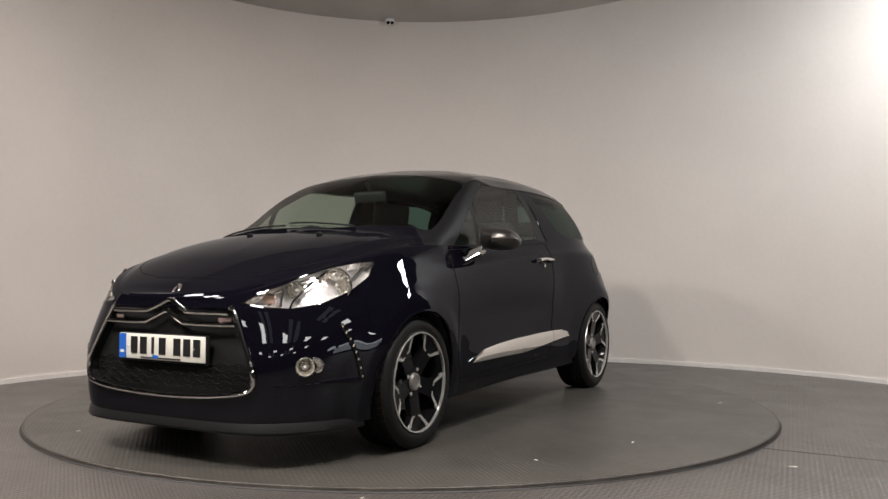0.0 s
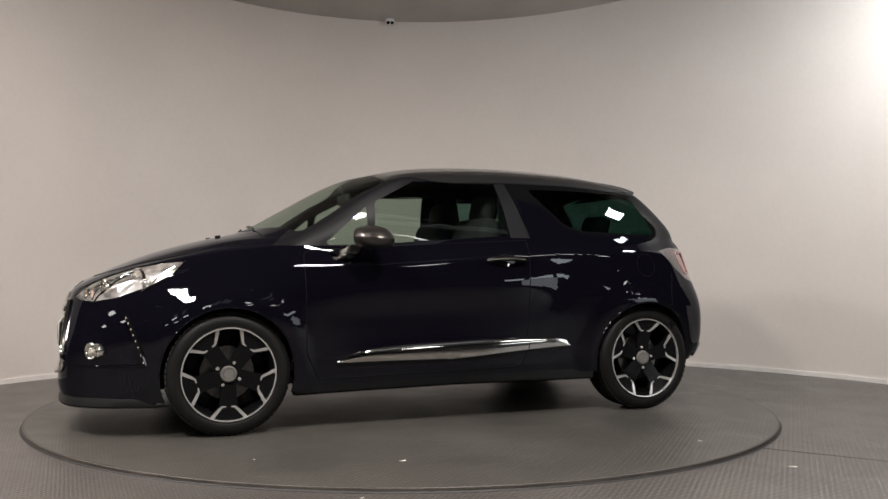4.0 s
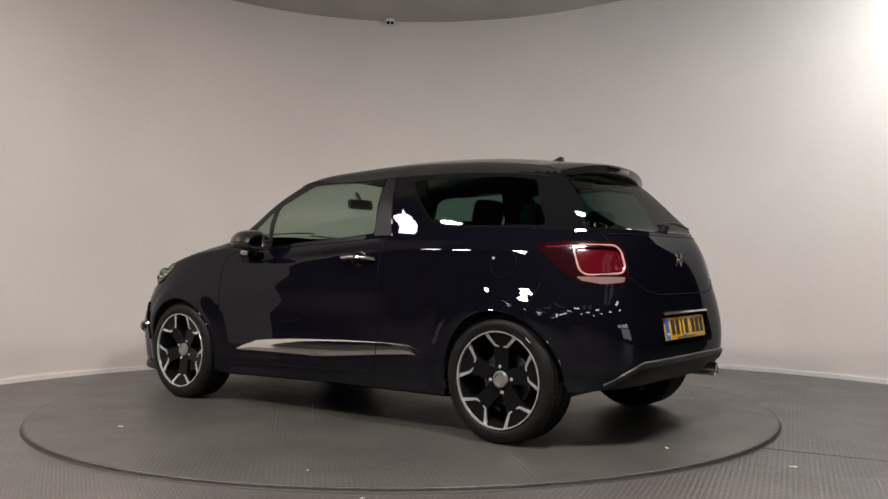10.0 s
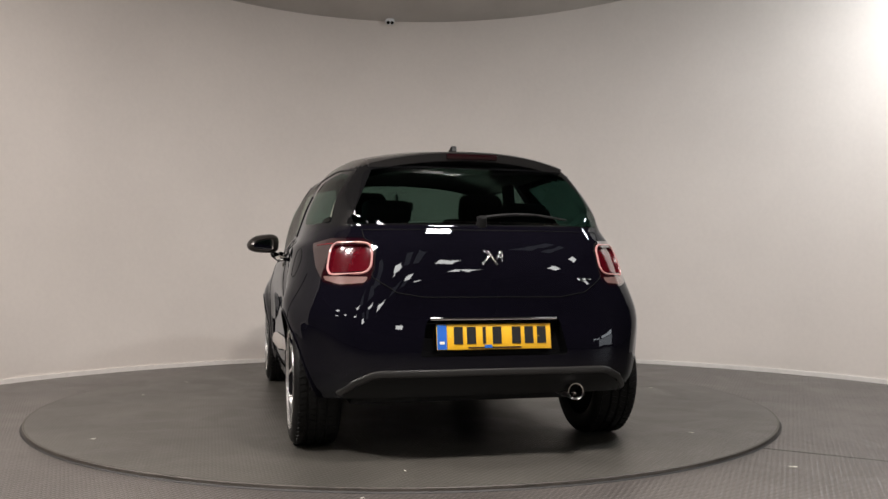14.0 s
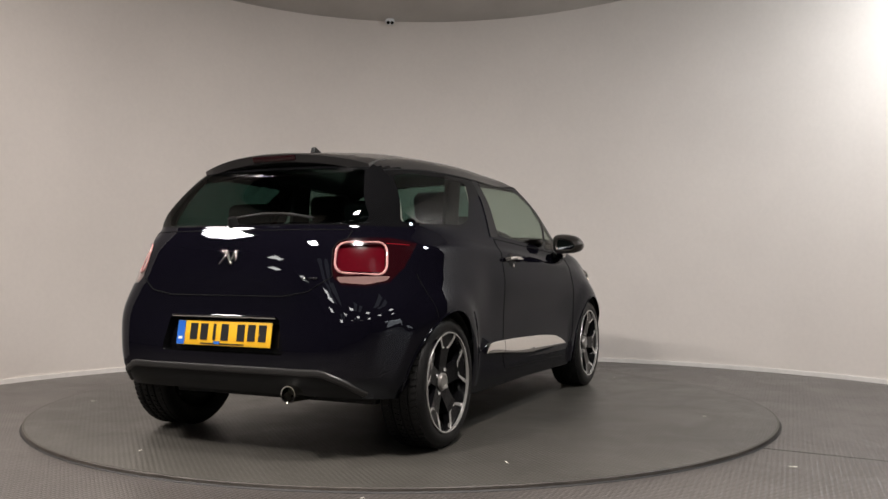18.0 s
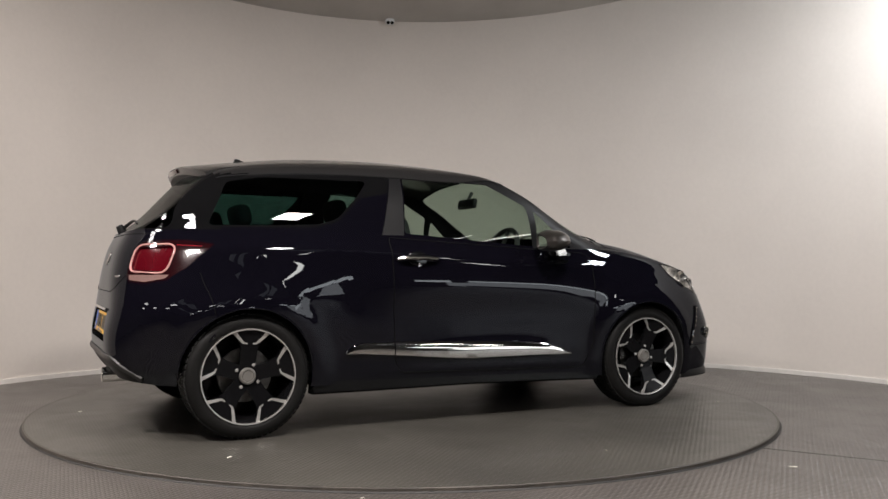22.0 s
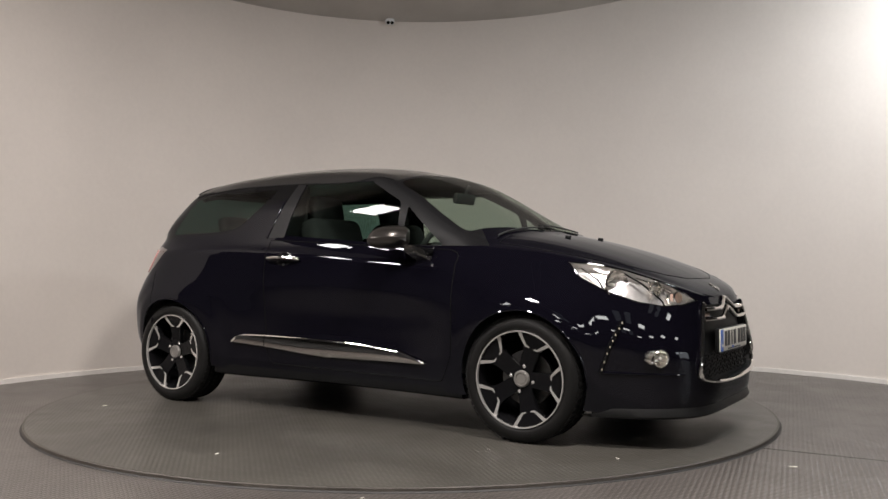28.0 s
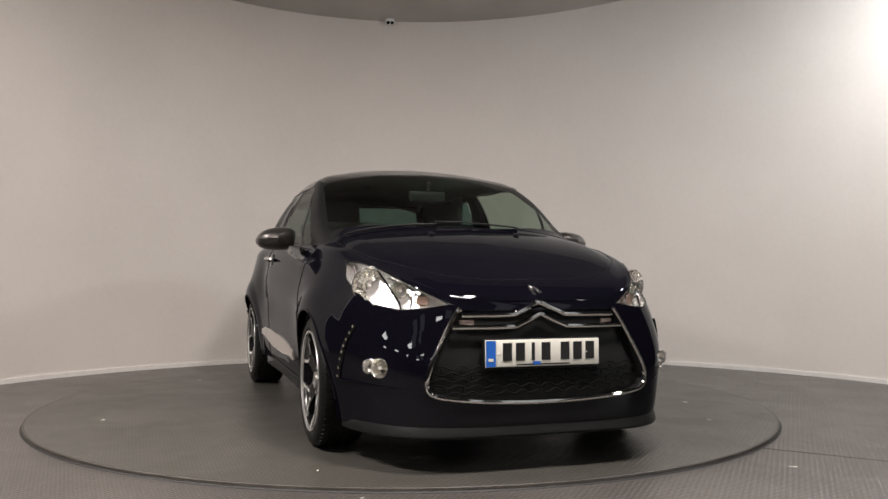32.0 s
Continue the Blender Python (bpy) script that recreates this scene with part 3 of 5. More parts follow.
def rounded(poly, r=0.03, n=4):
    """Round the corners of a 2D outline."""
    out, k = [], len(poly)
    for i in range(k):
        a, b, c = Vector(poly[i - 1]), Vector(poly[i]), Vector(poly[(i + 1) % k])
        rr = min(r, (a - b).length * 0.45, (c - b).length * 0.45)
        p, q = b + (a - b).normalized() * rr, b + (c - b).normalized() * rr
        for j in range(n + 1):
            t = j / n
            out.append(tuple((1 - t) ** 2 * p + 2 * t * (1 - t) * b + t * t * q))
    return out


X_, Y_, Z_ = Vector((1, 0, 0)), Vector((0, 1, 0)), Vector((0, 0, 1))


def side_cut(poly, side, zmin=0.0, zmax=2.0):
    return carve(BODY, poly, X_, Z_, lambda c, n: c.y * side > 0.3 and zmin < c.z < zmax)


# windows
SCREEN = rounded([(1.055, 0.22), (1.055, -0.22), (0.85, -0.672), (0.37, -0.612), (0.37, 0.612), (0.85, 0.672)], 0.05)
part("windscreen", carve(BODY, SCREEN, X_, Y_, lambda c, n: c.z > 0.96 and c.x > 0.3), GLASS_FRONT, car, "clear slightly green windscreen")
REAR = rounded([(-0.47, 1.318), (0.47, 1.318), (0.592, 1.075), (0.580, 1.037), (-0.580, 1.037), (-0.592, 1.075)], 0.03)
part("rear_window", carve(BODY, REAR, Y_, Z_, lambda c, n: c.x < -1.30), GLASS_REAR, car, "dark tinted rear window")
for side in (1, -1):
    part("door_window", smooth_pane(side_cut(rounded([(0.455, 0.970), (0.435, 1.205), (0.20, 1.328), (-0.315, 1.350), (-0.360, 1.03)], 0.02), side, 0.9)), GLASS_SIDE, car, "green-tinted door glass")
    part("corner_window", smooth_pane(side_cut(rounded([(0.735, 0.962), (0.488, 1.178), (0.488, 0.970)], 0.012), side, 0.9)), GLASS_SIDE, car, "small triangular front glass")
    part("quarter_window", smooth_pane(side_cut(rounded([(-0.845, 1.066), (-0.74, 1.098), (-0.62, 1.215), (-0.535, 1.315), (-1.10, 1.315), (-1.29, 1.285), (-1.40, 1.055), (-1.15, 1.055)], 0.03), side, 0.9)), GLASS_DARK, car, "dark tinted rear quarter glass")
# wheel openings
for side in (1, -1):
    for ax in (AXLE, -AXLE):
        hole = side_cut([(ax + 0.33 * math.cos(2 * math.pi * i / 40), WHEEL_Z + 0.005 + 0.33 * math.sin(2 * math.pi * i / 40)) for i in range(40)], side, 0.0, 0.8)
        hole.free()
        edge = []
        for i in range(37):
            a = radians(-8 + 196 * i / 36)
            p, nrm = drop((ax + 0.331 * math.cos(a), side * 2, WHEEL_Z + 0.005 + 0.331 * math.sin(a)), (0, -side, 0))
            edge.append(p)
        part("arch_lip", bm_tube(edge, 0.005, 8), PAINT, car)
# doors
for side in (1, -1):
    panel = side_cut(rounded([(0.845, 0.915), (0.835, 0.40), (0.77, 0.262), (-0.40, 0.285), (-0.447, 0.36), (-0.452, 0.60), (-0.475, 1.006), (0.80, 0.936)], 0.02), side)
    line = seam("door_seal", panel, car)
    line.parent = part("door", panel, PAINT, car)
# bonnet
BONNET = [(1.03, 0.675), (1.30, 0.675), (1.55, 0.60), (1.72, 0.49), (1.80, 0.38), (1.855, 0.20), (1.86, 0.0)]
BONNET = BONNET + [(x, -y) for x, y in BONNET[-2::-1]]
lid = carve(BODY, BONNET, X_, Y_, lambda c, n: c.x > 0.9 and c.z > 0.7)
line = seam("bonnet_seal", lid, car, 0.0022)
line.parent = part("bonnet", lid, PAINT, car)
# roof skin
ROOF_PLAN = [(0.35, 0.610), (0.2, 0.606), (0.0, 0.604), (-0.5, 0.588), (-1.0, 0.566), (-1.385, 0.53)]
ROOF_PLAN = ROOF_PLAN + [(x, -y) for x, y in ROOF_PLAN[::-1]]
part("roof", carve(BODY, ROOF_PLAN, X_, Y_, lambda c, n: c.z > 1.33 and c.x > -1.5), ROOF, car, "charcoal grey roof panel")
for side in (1, -1):
    fin = side_cut([(-0.322, 1.372), (-0.383, 1.372), (-0.490, 1.018), (-0.366, 1.018)], side, 0.98)
    part("door_pillar", fin, BLACK_SATIN, car, "satin black upright behind the door glass")
    post = side_cut([(1.0, 0.957), (0.62, 1.262), (0.42, 1.400), (0.20, 1.440), (0.20, 1.325), (0.46, 0.962)], side, 0.94)
    part("windscreen_pillar", post, BLACK_SATIN, car, "satin black pillar beside the windscreen")
    rail = side_cut([(0.20, 1.440), (0.20, 1.333), (-0.318, 1.356), (-0.318, 1.450)], side, 1.28)
    part("door_frame", rail, BLACK_SATIN, car, "satin black frame above the door glass")
    # black gloss field round the rear side glass
    field = side_cut([(-0.90, 1.046), (-0.845, 1.052), (-0.735, 1.084), (-0.60, 1.212), (-0.505, 1.375), (-1.20, 1.375), (-1.365, 1.335), (-1.50, 1.040)], side, 0.98)
    part("quarter_surround", field, BLACK_GLOSS, car, "gloss black field round the rear side glass")
    wedge = side_cut([(-0.597, 1.214), (-0.424, 1.252), (-0.386, 1.375), (-0.502, 1.375)], side, 0.98)
    part("pillar_cover", wedge, BLACK_GLOSS, car, "gloss black cover above the painted fin")
    edge = [drop((q.x, side * 2, q.z), (0, -side, 0))[0] for q in spline([(-0.432, 0, 1.246), (-0.455, 0, 1.16), (-0.476, 0, 1.085), (-0.500, 0, 1.015)], 16)]
    part("fin_edge", bm_tube([p - Vector((0, side * 0.003, 0)) for p in edge], 0.0075, 10), PAINT, car, "rolled painted edge of the fin")
    # dark line along the roof edge
    line = [drop((q[0], side * q[1], 3), (0, 0, -1))[0] for q in spline([Vector(v) for v in ((0.33, 0.6095, 0), (0.0, 0.604, 0), (-0.5, 0.588, 0), (-1.0, 0.566, 0), (-1.33, 0.536, 0))], 40)]
    part("roof_joint", bm_tube(line, 0.005, 6), BLACK_SATIN, car, "dark joint strip along the roof edge")

part("rear_surround", carve(BODY, [(-0.70, 1.030), (0.70, 1.030), (0.62, 1.345), (-0.62, 1.345)], Y_, Z_, lambda c, n: c.x < -1.33 and c.z > 1.02), BLACK_GLOSS, car, "gloss black field round the rear window")


def lamp_cut(poly, u, side, front):
    return carve(BODY, poly, u, Z_, lambda c, n: c.y * side > 0.2 and (c.x > 1.2 if front else c.x < -1.2) and 0.6 < c.z < 1.0)


def sunk(bm, depth, skirt=True):
    """A copy of a surface pushed in along its normals, with walls back up to the rim."""
    out = bm.copy()
    out.normal_update()
    nor = {v: v.normal.copy() for v in out.verts}
    rim = [e for e in out.edges if len(e.link_faces) == 1]
    if skirt:
        r = bmesh.ops.extrude_edge_only(out, edges=rim)
        top = {v for v in r["geom"] if isinstance(v, bmesh.types.BMVert)}
    else:
        top = set()
    for v in out.verts:
        if v not in top and v in nor:
            v.co -= nor[v] * depth
    bmesh.ops.recalc_face_normals(out, faces=out.faces[:])
    return out


def skin_frame(p, nrm, up=Vector((0, 0, 1))):
    """A pose at p whose +y axis points along nrm."""
    y = nrm.normalized()
    x = y.cross(up).normalized()
    z = x.cross(y)
    return Matrix(((x.x, y.x, z.x, p.x), (x.y, y.y, z.y, p.y), (x.z, y.z, z.z, p.z), (0, 0, 0, 1)))


# ---------------------------------------------------------------- headlights
HEAD = [(-1.113, 0.690), (-1.011, 0.672), (-0.906, 0.666), (-0.777, 0.686), (-0.646, 0.735), (-0.545, 0.800), (-0.512, 0.873), (-0.603, 0.867), (-0.75, 0.838), (-0.87, 0.797), (-0.976, 0.755)]
for side in (1, -1):
    u = Vector((-0.7071, 0.7071 * side, 0))
    w = Vector((0.7071, 0.7071 * side, 0))
    cover = lamp_cut(HEAD, u, side, True)
    lamp = part("headlight", sunk(cover, 0.050), REFLECTOR_SOFT, car, "clear headlight with chromed reflectors")
    for pu, pz, r, amber in ((-0.690, 0.778, 0.070, 0), (-0.875, 0.758, 0.036, 0), (-0.995, 0.718, 0.026, 1)):
        p, nrm = drop(u * pu + w * 4 + Z_ * pz, -w)
        aim = Vector((0.85, 0.35 * side, 0.0))
        m = skin_frame(p - nrm * 0.03, aim)
        bm = bmesh.new()
        rings = []
        prof = [(r * 0.97, 0.020), (r * 0.80, -0.004), (r * 0.58, -0.020), (r * 0.34, -0.029), (r * 0.12, -0.033)]
        for q, (rr, dd) in enumerate(prof):
            rings.append([bm.verts.new(m @ Vector((rr * math.cos(2 * math.pi * (k + 0.5 * (q % 2)) / 14), dd, rr * math.sin(2 * math.pi * (k + 0.5 * (q % 2)) / 14)))) for k in range(14)])
        for A, B in zip(rings, rings[1:]):
            for k in range(14):
                bm.faces.new((A[k], A[(k + 1) % 14], B[k]))
                bm.faces.new((A[(k + 1) % 14], B[(k + 1) % 14], B[k]))
        bm.faces.new(rings[-1])
        bmesh.ops.recalc_face_normals(bm, faces=bm.faces[:])
        bowl = part("reflector_bowl", bm, REFLECTOR, lamp, smooth=False)
        part("bezel", bm_lathe([(r * 1.05, 0.012), (r * 1.04, 0.024), (r * 0.99, 0.026), (r * 0.97, 0.019)], 40, "y", None, m), CHROME, lamp)
        part("bulb", bm_lathe([(0.0, 0.008), (0.006, 0.005), (0.009, -0.004), (0.008, -0.03)], 12, "y", None, m), AMBER if amber else LAMP_GLASS, lamp)
        if amber:
            part("amber_insert", bm_box(0.05, 0.012, 0.035, m @ pose(0.0, 0.0, 0), 0.004), AMBER, lamp)
    # dark divider between the two chambers
    ends = [drop(u * a + w * 4 + Z_ * b, -w) for a, b in ((-0.735, 0.838), (-0.818, 0.775), (-0.898, 0.700), (-0.912, 0.672))]
    part("divider", bm_tube([p - nn * 0.010 for p, nn in ends], 0.0045, 8), BLACK_GLOSS, lamp)
    rim = [p - nn * 0.001 for p, nn in (drop(u * a + w * 4 + Z_ * b, -w) for a, b in rounded(HEAD, 0.012, 3))]
    part("lamp_gasket", bm_tube(rim, 0.0042, 6, True), BLACK_GLOSS, lamp, "thin black gasket")
    for line in (((-0.56, 0.855), (-0.62, 0.80), (-0.64, 0.755)), ((-0.80, 0.812), (-0.90, 0.785), (-0.975, 0.745)), ((-0.93, 0.77), (-0.945, 0.72), (-0.95, 0.683))):
        ends = [drop(u * a + w * 4 + Z_ * b, -w) for a, b in line]
        part("reflector_step", bm_tube([p - nn * 0.024 for p, nn in ends], 0.005, 6), CHROME, lamp)
    part("lamp_cover", cover, GLASS_LAMP, lamp, "clear lens")

# ---------------------------------------------------------------- tail lights
TAIL = [(0.4525, 0.955), (0.587, 0.976), (0.790, 0.971), (0.838, 0.956), (0.864, 0.925), (0.876, 0.84), (0.868, 0.795), (0.838, 0.768), (0.735, 0.762), (0.625, 0.780), (0.54, 0.845)]
for side in (1, -1):
    u = Vector((-0.7071, -0.7071 * side, 0))
    w = Vector((-0.7071, 0.7071 * side, 0))
    lens = lamp_cut(TAIL, u, side, False)
    strip_poly = rounded([(0.615, 0.806), (0.858, 0.803), (0.846, 0.778), (0.735, 0.770), (0.635, 0.787)], 0.010, 3)
    inner_poly = rounded([(0.625, 0.945), (0.845, 0.940), (0.860, 0.83), (0.640, 0.82)], 0.03, 4)
    any_face = lambda c, n: True
    strip = carve(lens, strip_poly, u, Z_, any_face)
    inner = carve(lens, inner_poly, u, Z_, any_face)
    tail = part("tail_light", lens, SMOKE_RED, car, "smoked red tail light with a bright ring")
    part("red_lens", sunk(inner, 0.012), RED_LENS, tail, "deep red inner lens")
    part("clear_strip", strip, CLEAR_STRIP, tail, "pale ribbed lower strip")
    loop = [drop(u * a + w * 4 + Z_ * b, -w)[0] for a, b in rounded([(0.615, 0.956), (0.846, 0.952), (0.866, 0.820), (0.634, 0.810)], 0.052, 8)]
    part("light_ring", bm_tube(loop, 0.0054, 8, True), LIGHT_RING, tail, "pale pink light-guide ring")
    # fine line along the upper edge of the wing
    bar = [drop(u * (0.50 + 0.12 * k / 8) + w * 4 + Z_ * (0.945 + 0.006 * k / 8), -w) for k in range(9)]
    part("lamp_line", bm_tube([p + nn * 0.0005 for p, nn in bar], 0.0028, 6), BRIGHT_RED, tail)

# ---------------------------------------------------------------- nose
GRILLE = [(0.345, 0.668), (0.368, 0.655), (0.43, 0.542), (0.487, 0.425), (0.494, 0.362), (0.478, 0.334), (0.435, 0.319), (0.335, 0.306), (0.19, 0.296), (0.0, 0.291)]
GRILLE = GRILLE + [(-y, z) for y, z in GRILLE[-2::-1]]
mouth = carve(BODY, GRILLE, Y_, Z_, lambda c, n: c.x > 1.7 and c.z < 0.72)
grille = part("grille", sunk(mouth, 0.035), BLACK_TRIM, car, "black lower grille with a honeycomb lower half")
mouth.free()


def nose(y, z, off=0.0):
    p, nrm = drop((3, y, z), (-1, 0, 0))
    return p + nrm * off


ring = [nose(y, z, 0.008) for y, z in GRILLE]
ring = spline(ring, 90)
part("grille_surround", bm_tube(ring, 0.0115, 8, flat=0.9), CHROME, grille, "bright chrome surround")
for z0, half in ((0.646, 0.345), (0.598, 0.385)):
    line = [(-half, z0), (-0.20, z0), (-0.115, z0 + 0.002), (-0.05, z0 + 0.030), (-0.008, z0 + 0.050), (0.008, z0 + 0.050), (0.05, z0 + 0.030), (0.115, z0 + 0.002), (0.20, z0), (half, z0)]
    pts = []
    for (ya, za), (yb, zb) in zip(line, line[1:]):
        for k in range(6):
            pts.append(nose(ya + (yb - ya) * k / 6, za + (zb - za) * k / 6, 0.006))
    pts.append(nose(*line[-1], 0.006))
    part("chevron_bar", bm_tube(pts, 0.0118, 8, flat=0.9), CHROME, grille, "bent chrome bar across the grille")
for side in (1, -1):
    m = skin_frame(nose(side * 0.322, 0.622, -0.010), Vector((1, 0.28 * side, 0)))
    part("position_lamp", bm_box(0.062, 0.012, 0.020, m, 0.005), SIDE_LENS, grille, "small pale lamp at the end of the chevrons")
for k, z in enumerate((0.325, 0.352, 0.379, 0.406, 0.433)):
    half = 0.43 + 0.03 * min(k, 2)
    pts, n = [], 46
    for i in range(n + 1):
        y = -half + 2 * half * i / n
        zig = (0.0, 0.0, 0.012, 0.012)[(i + 2 * (k % 2)) % 4]
        pts.append(nose(y, z + zig, -0.022))
    part("grille_bar", bm_tube(pts, 0.0026, 5), SEAL, grille)
    for i in range(2 * (k % 2), n, 4) if k < 4 else ():
        y = -half + 2 * half * (i + 0.5) / n
        part("grille_web", bm_tube([nose(y, z + 0.012, -0.024), nose(y, z + 0.028, -0.024)], 0.0025, 4), SEAL, grille)


def number_plate(name, m, mat, blue_side, parent_label):
    """A plate with its blue band and dark bars; its face looks along +y."""
    plate = part(name, bm_box(0.52, 0.008, 0.111, m, 0.004), mat, car, parent_label)
    part("blue_band", bm_box(0.042, 0.003, 0.107, m @ pose(blue_side * 0.236, 0.0052, 0)), PLATE_BLUE, plate, smooth=False)
    part("band_mark", bm_box(0.022, 0.002, 0.012, m @ pose(blue_side * 0.236, 0.0072, -0.025)), PLATE_WHITE, plate, smooth=False)
    for k in range(7):
        x = -blue_side * (-0.163 + 0.058 * k + (0.03 if k > 3 else 0))
        w = 0.014 if k == 2 else 0.040
        part("plate_bar", bm_box(w, 0.003, 0.074, m @ pose(x, 0.0052, 0.006)), INK, plate, smooth=False)
    part("maker_line", bm_box(0.24, 0.002, 0.006, m @ pose(0, 0.0052, -0.047)), INK, plate, smooth=False)
    part("plate_tag", bm_box(0.034, 0.002, 0.013, m @ pose(blue_side * 0.03, 0.0056, -0.042)), PLATE_BLUE, plate, smooth=False)
    for e in (-1, 1):
        part("screw", bm_lathe([(0, 0.007), (0.005, 0.0065), (0.006, 0.003)], 10, "y", None, m @ pose(e * 0.2, 0, 0)), mat, plate)
    return plate


# face along +x at the nose, along -x at the tail
front_m = Matrix.Translation((2.030, 0, 0.492)) @ Euler((0, 0, radians(-90))).to_matrix().to_4x4() @ pose(0, 0, 0, 0.5, 0, 0)
number_plate("number_plate", front_m, PLATE_WHITE, 1, "white front number plate with dark bars and a blue band")
part("plate_holder", bm_box(0.53, 0.02, 0.125, front_m @ pose(0, -0.014, -0.003), 0.006), BLACK_TRIM, car)
for side in (1, -1):
    # fog lamps in their corner pockets
    p, nrm = drop(Vector((1.845, 0.642 * side, 0.43)) + Vector((1, 0.8 * side, 0)), Vector((-1, -0.8 * side, 0)))
    aim = (nrm + Vector((0.55, 0.1 * side, 0.0))).normalized()
    aim.z = 0
    m = skin_frame(p, aim)
    fu, fv = m.to_3x3() @ X_, m.to_3x3() @ Z_
    pocket = carve(BODY, [(p.dot(fu) + 0.041 * math.cos(2 * math.pi * i / 28), p.dot(fv) + 0.041 * math.sin(2 * math.pi * i / 28)) for i in range(28)], fu, fv, lambda c, n: c.x > 1.6 and c.y * side > 0.4 and c.z < 0.6)
    pocket.free()
    fog = part("fog_lamp", bm_lathe([(0.042, -0.03), (0.042, 0.004), (0.039, 0.007), (0.035, 0.002), (0.030, -0.014), (0.018, -0.032), (0.0, -0.037)], 12, "y", None, m), REFLECTOR, car, "round fog lamp with a bright bowl")
    part("fog_lens", bm_lathe([(0.036, 0.003), (0.025, 0.009), (0.0, 0.012)], 32, "y", None, m), GLASS_LAMP, fog)
    part("fog_bulb", bm_lathe([(0.0, 0.002), (0.007, -0.002), (0.009, -0.03)], 12, "y", None, m), LAMP_GLASS, fog)
    out = 1 if (m.to_3x3() @ X_).y * side > 0 else -1
    wing = [m @ Vector((out * a, d, b)) for a, d, b in ((0.030, 0.006, 0.034), (0.052, 0.001, 0.024), (0.064, -0.006, 0.004), (0.054, -0.004, -0.014), (0.040, 0.002, -0.020))]
    part("fog_wing", bm_tube(spline(wing, 14), lambda t: 0.005 + 0.012 * math.sin(math.pi * t), 8), REFLECTOR, fog)
    # upright row of small day lamps
    row = spline([(1.700, 0.712, 0.600), (1.665, 0.730, 0.532), (1.632, 0.742, 0.457), (1.602, 0.748, 0.365)], 33)
    pts = []
    for q in row:
        p, nrm = drop(Vector((q.x + 0.6, side * (q.y + 0.9), q.z)), Vector((-0.6, -0.9 * side, 0)))
        pts.append(p + nrm * 0.001)
    strip = part("day_lamp_strip", bm_tube(pts, 0.011, 8), BLACK_GLOSS, car, "upright black strip of small day lamps")
    for i in range(2, 33, 4):
        a, b = pts[i], pts[min(i + 1, 32)]
        out = Vector((0.55, 0.8 * side, 0)).normalized()
        part("day_lamp", bm_box(0.007, 0.008, 0.012, skin_frame(a + out * 0.0075, out), 0.002, 1), DAY_LED, strip)
for side in (1, -1):
    edge = []
    for k in range(15):
        q = Vector((1.93, 0.54, 0.352)).lerp(Vector((1.60, 0.75, 0.362)), k / 14)
        p, nrm = drop(Vector((q.x + 0.7, side * (q.y + 0.7), q.z)), Vector((-0.7, -0.7 * side, 0)))
        edge.append(p)
    part("bumper_crease", bm_tube(edge, lambda t: 0.003 + 0.006 * t, 8), PAINT, car)
# lower lip
lip = []
for i in range(61):
    ph = 1.02 * (i / 30 - 1)
    x, y = plan(abs(ph), LEVELS[0])
    lip.append(Vector((x + 0.012, math.copysign(y, ph), 0)))
bm = bmesh.new()
rows = []
for p in lip:
    o = Vector((0.8, 0.6 * p.y, 0)).normalized()
    rows.append([bm.verts.new(p + o * a + Vector((0, 0, z))) for a, z in ((-0.05, 0.215), (-0.012, 0.213), (0.004, 0.19), (0.012, 0.158), (0.006, 0.148), (-0.10, 0.150))])
for A, B in zip(rows, rows[1:]):
    for j in range(5):
        bm.faces.new((A[j], A[j + 1], B[j + 1], B[j]))
bmesh.ops.recalc_face_normals(bm, faces=bm.faces[:])
part("front_lip", bm, BLACK_TRIM, car, "black plastic lip under the front bumper")
# small emblem on the bonnet, as plain bright bars
p, nrm = drop((1.935, 0.0, 2), (0, 0, -1))
m = skin_frame(p, nrm, Vector((1, 0, 0)))
emblem = part("bonnet_emblem", bm_box(0.016, 0.006, 0.052, m @ pose(0.012, 0, 0.0, 0, 35, 0), 0.002), CHROME, car, "small bright emblem")
part("emblem_bar", bm_box(0.012, 0.006, 0.040, m @ pose(-0.010, 0, 0.012, 0, 10, 0), 0.002), CHROME, emblem)
part("emblem_bar", bm_box(0.012, 0.006, 0.034, m @ pose(-0.002, 0, -0.016, 0, 60, 0), 0.002), CHROME, emblem)
for side in (1, -1):
    p, nrm = drop((1.215, 0.23 * side, 2), (0, 0, -1))
    part("washer_jet", bm_box(0.03, 0.022, 0.014, Matrix.Translation(p + Z_ * 0.005) @ pose(0, 0, 0, 0, 8, 0), 0.004), BLACK_TRIM, car)
    # windscreen wiper
    arm = [drop((1.03 - 0.035 * (k / 12), 0.42 * side - 0.10 - 0.46 * k / 12 if side > 0 else -0.62 + 0.48 * (1 - k / 12), 2), (0, 0, -1))[0] + Z_ * 0.009 for k in range(13)]
    part("wiper", bm_tube(arm, 0.005, 6), BLACK_TRIM, car, "black windscreen wiper")

# ---------------------------------------------------------------- sides
UP = curve((0.68, 0.350), (0.60, 0.385), (0.49, 0.412), (0.06, 0.440), (-0.442, 0.450), (-0.60, 0.448), (-0.68, 0.436), (-0.722, 0.398))
LOW = curve((0.68, 0.346), (0.60, 0.340), (0.06, 0.337), (-0.442, 0.372), (-0.68, 0.390), (-0.722, 0.394))


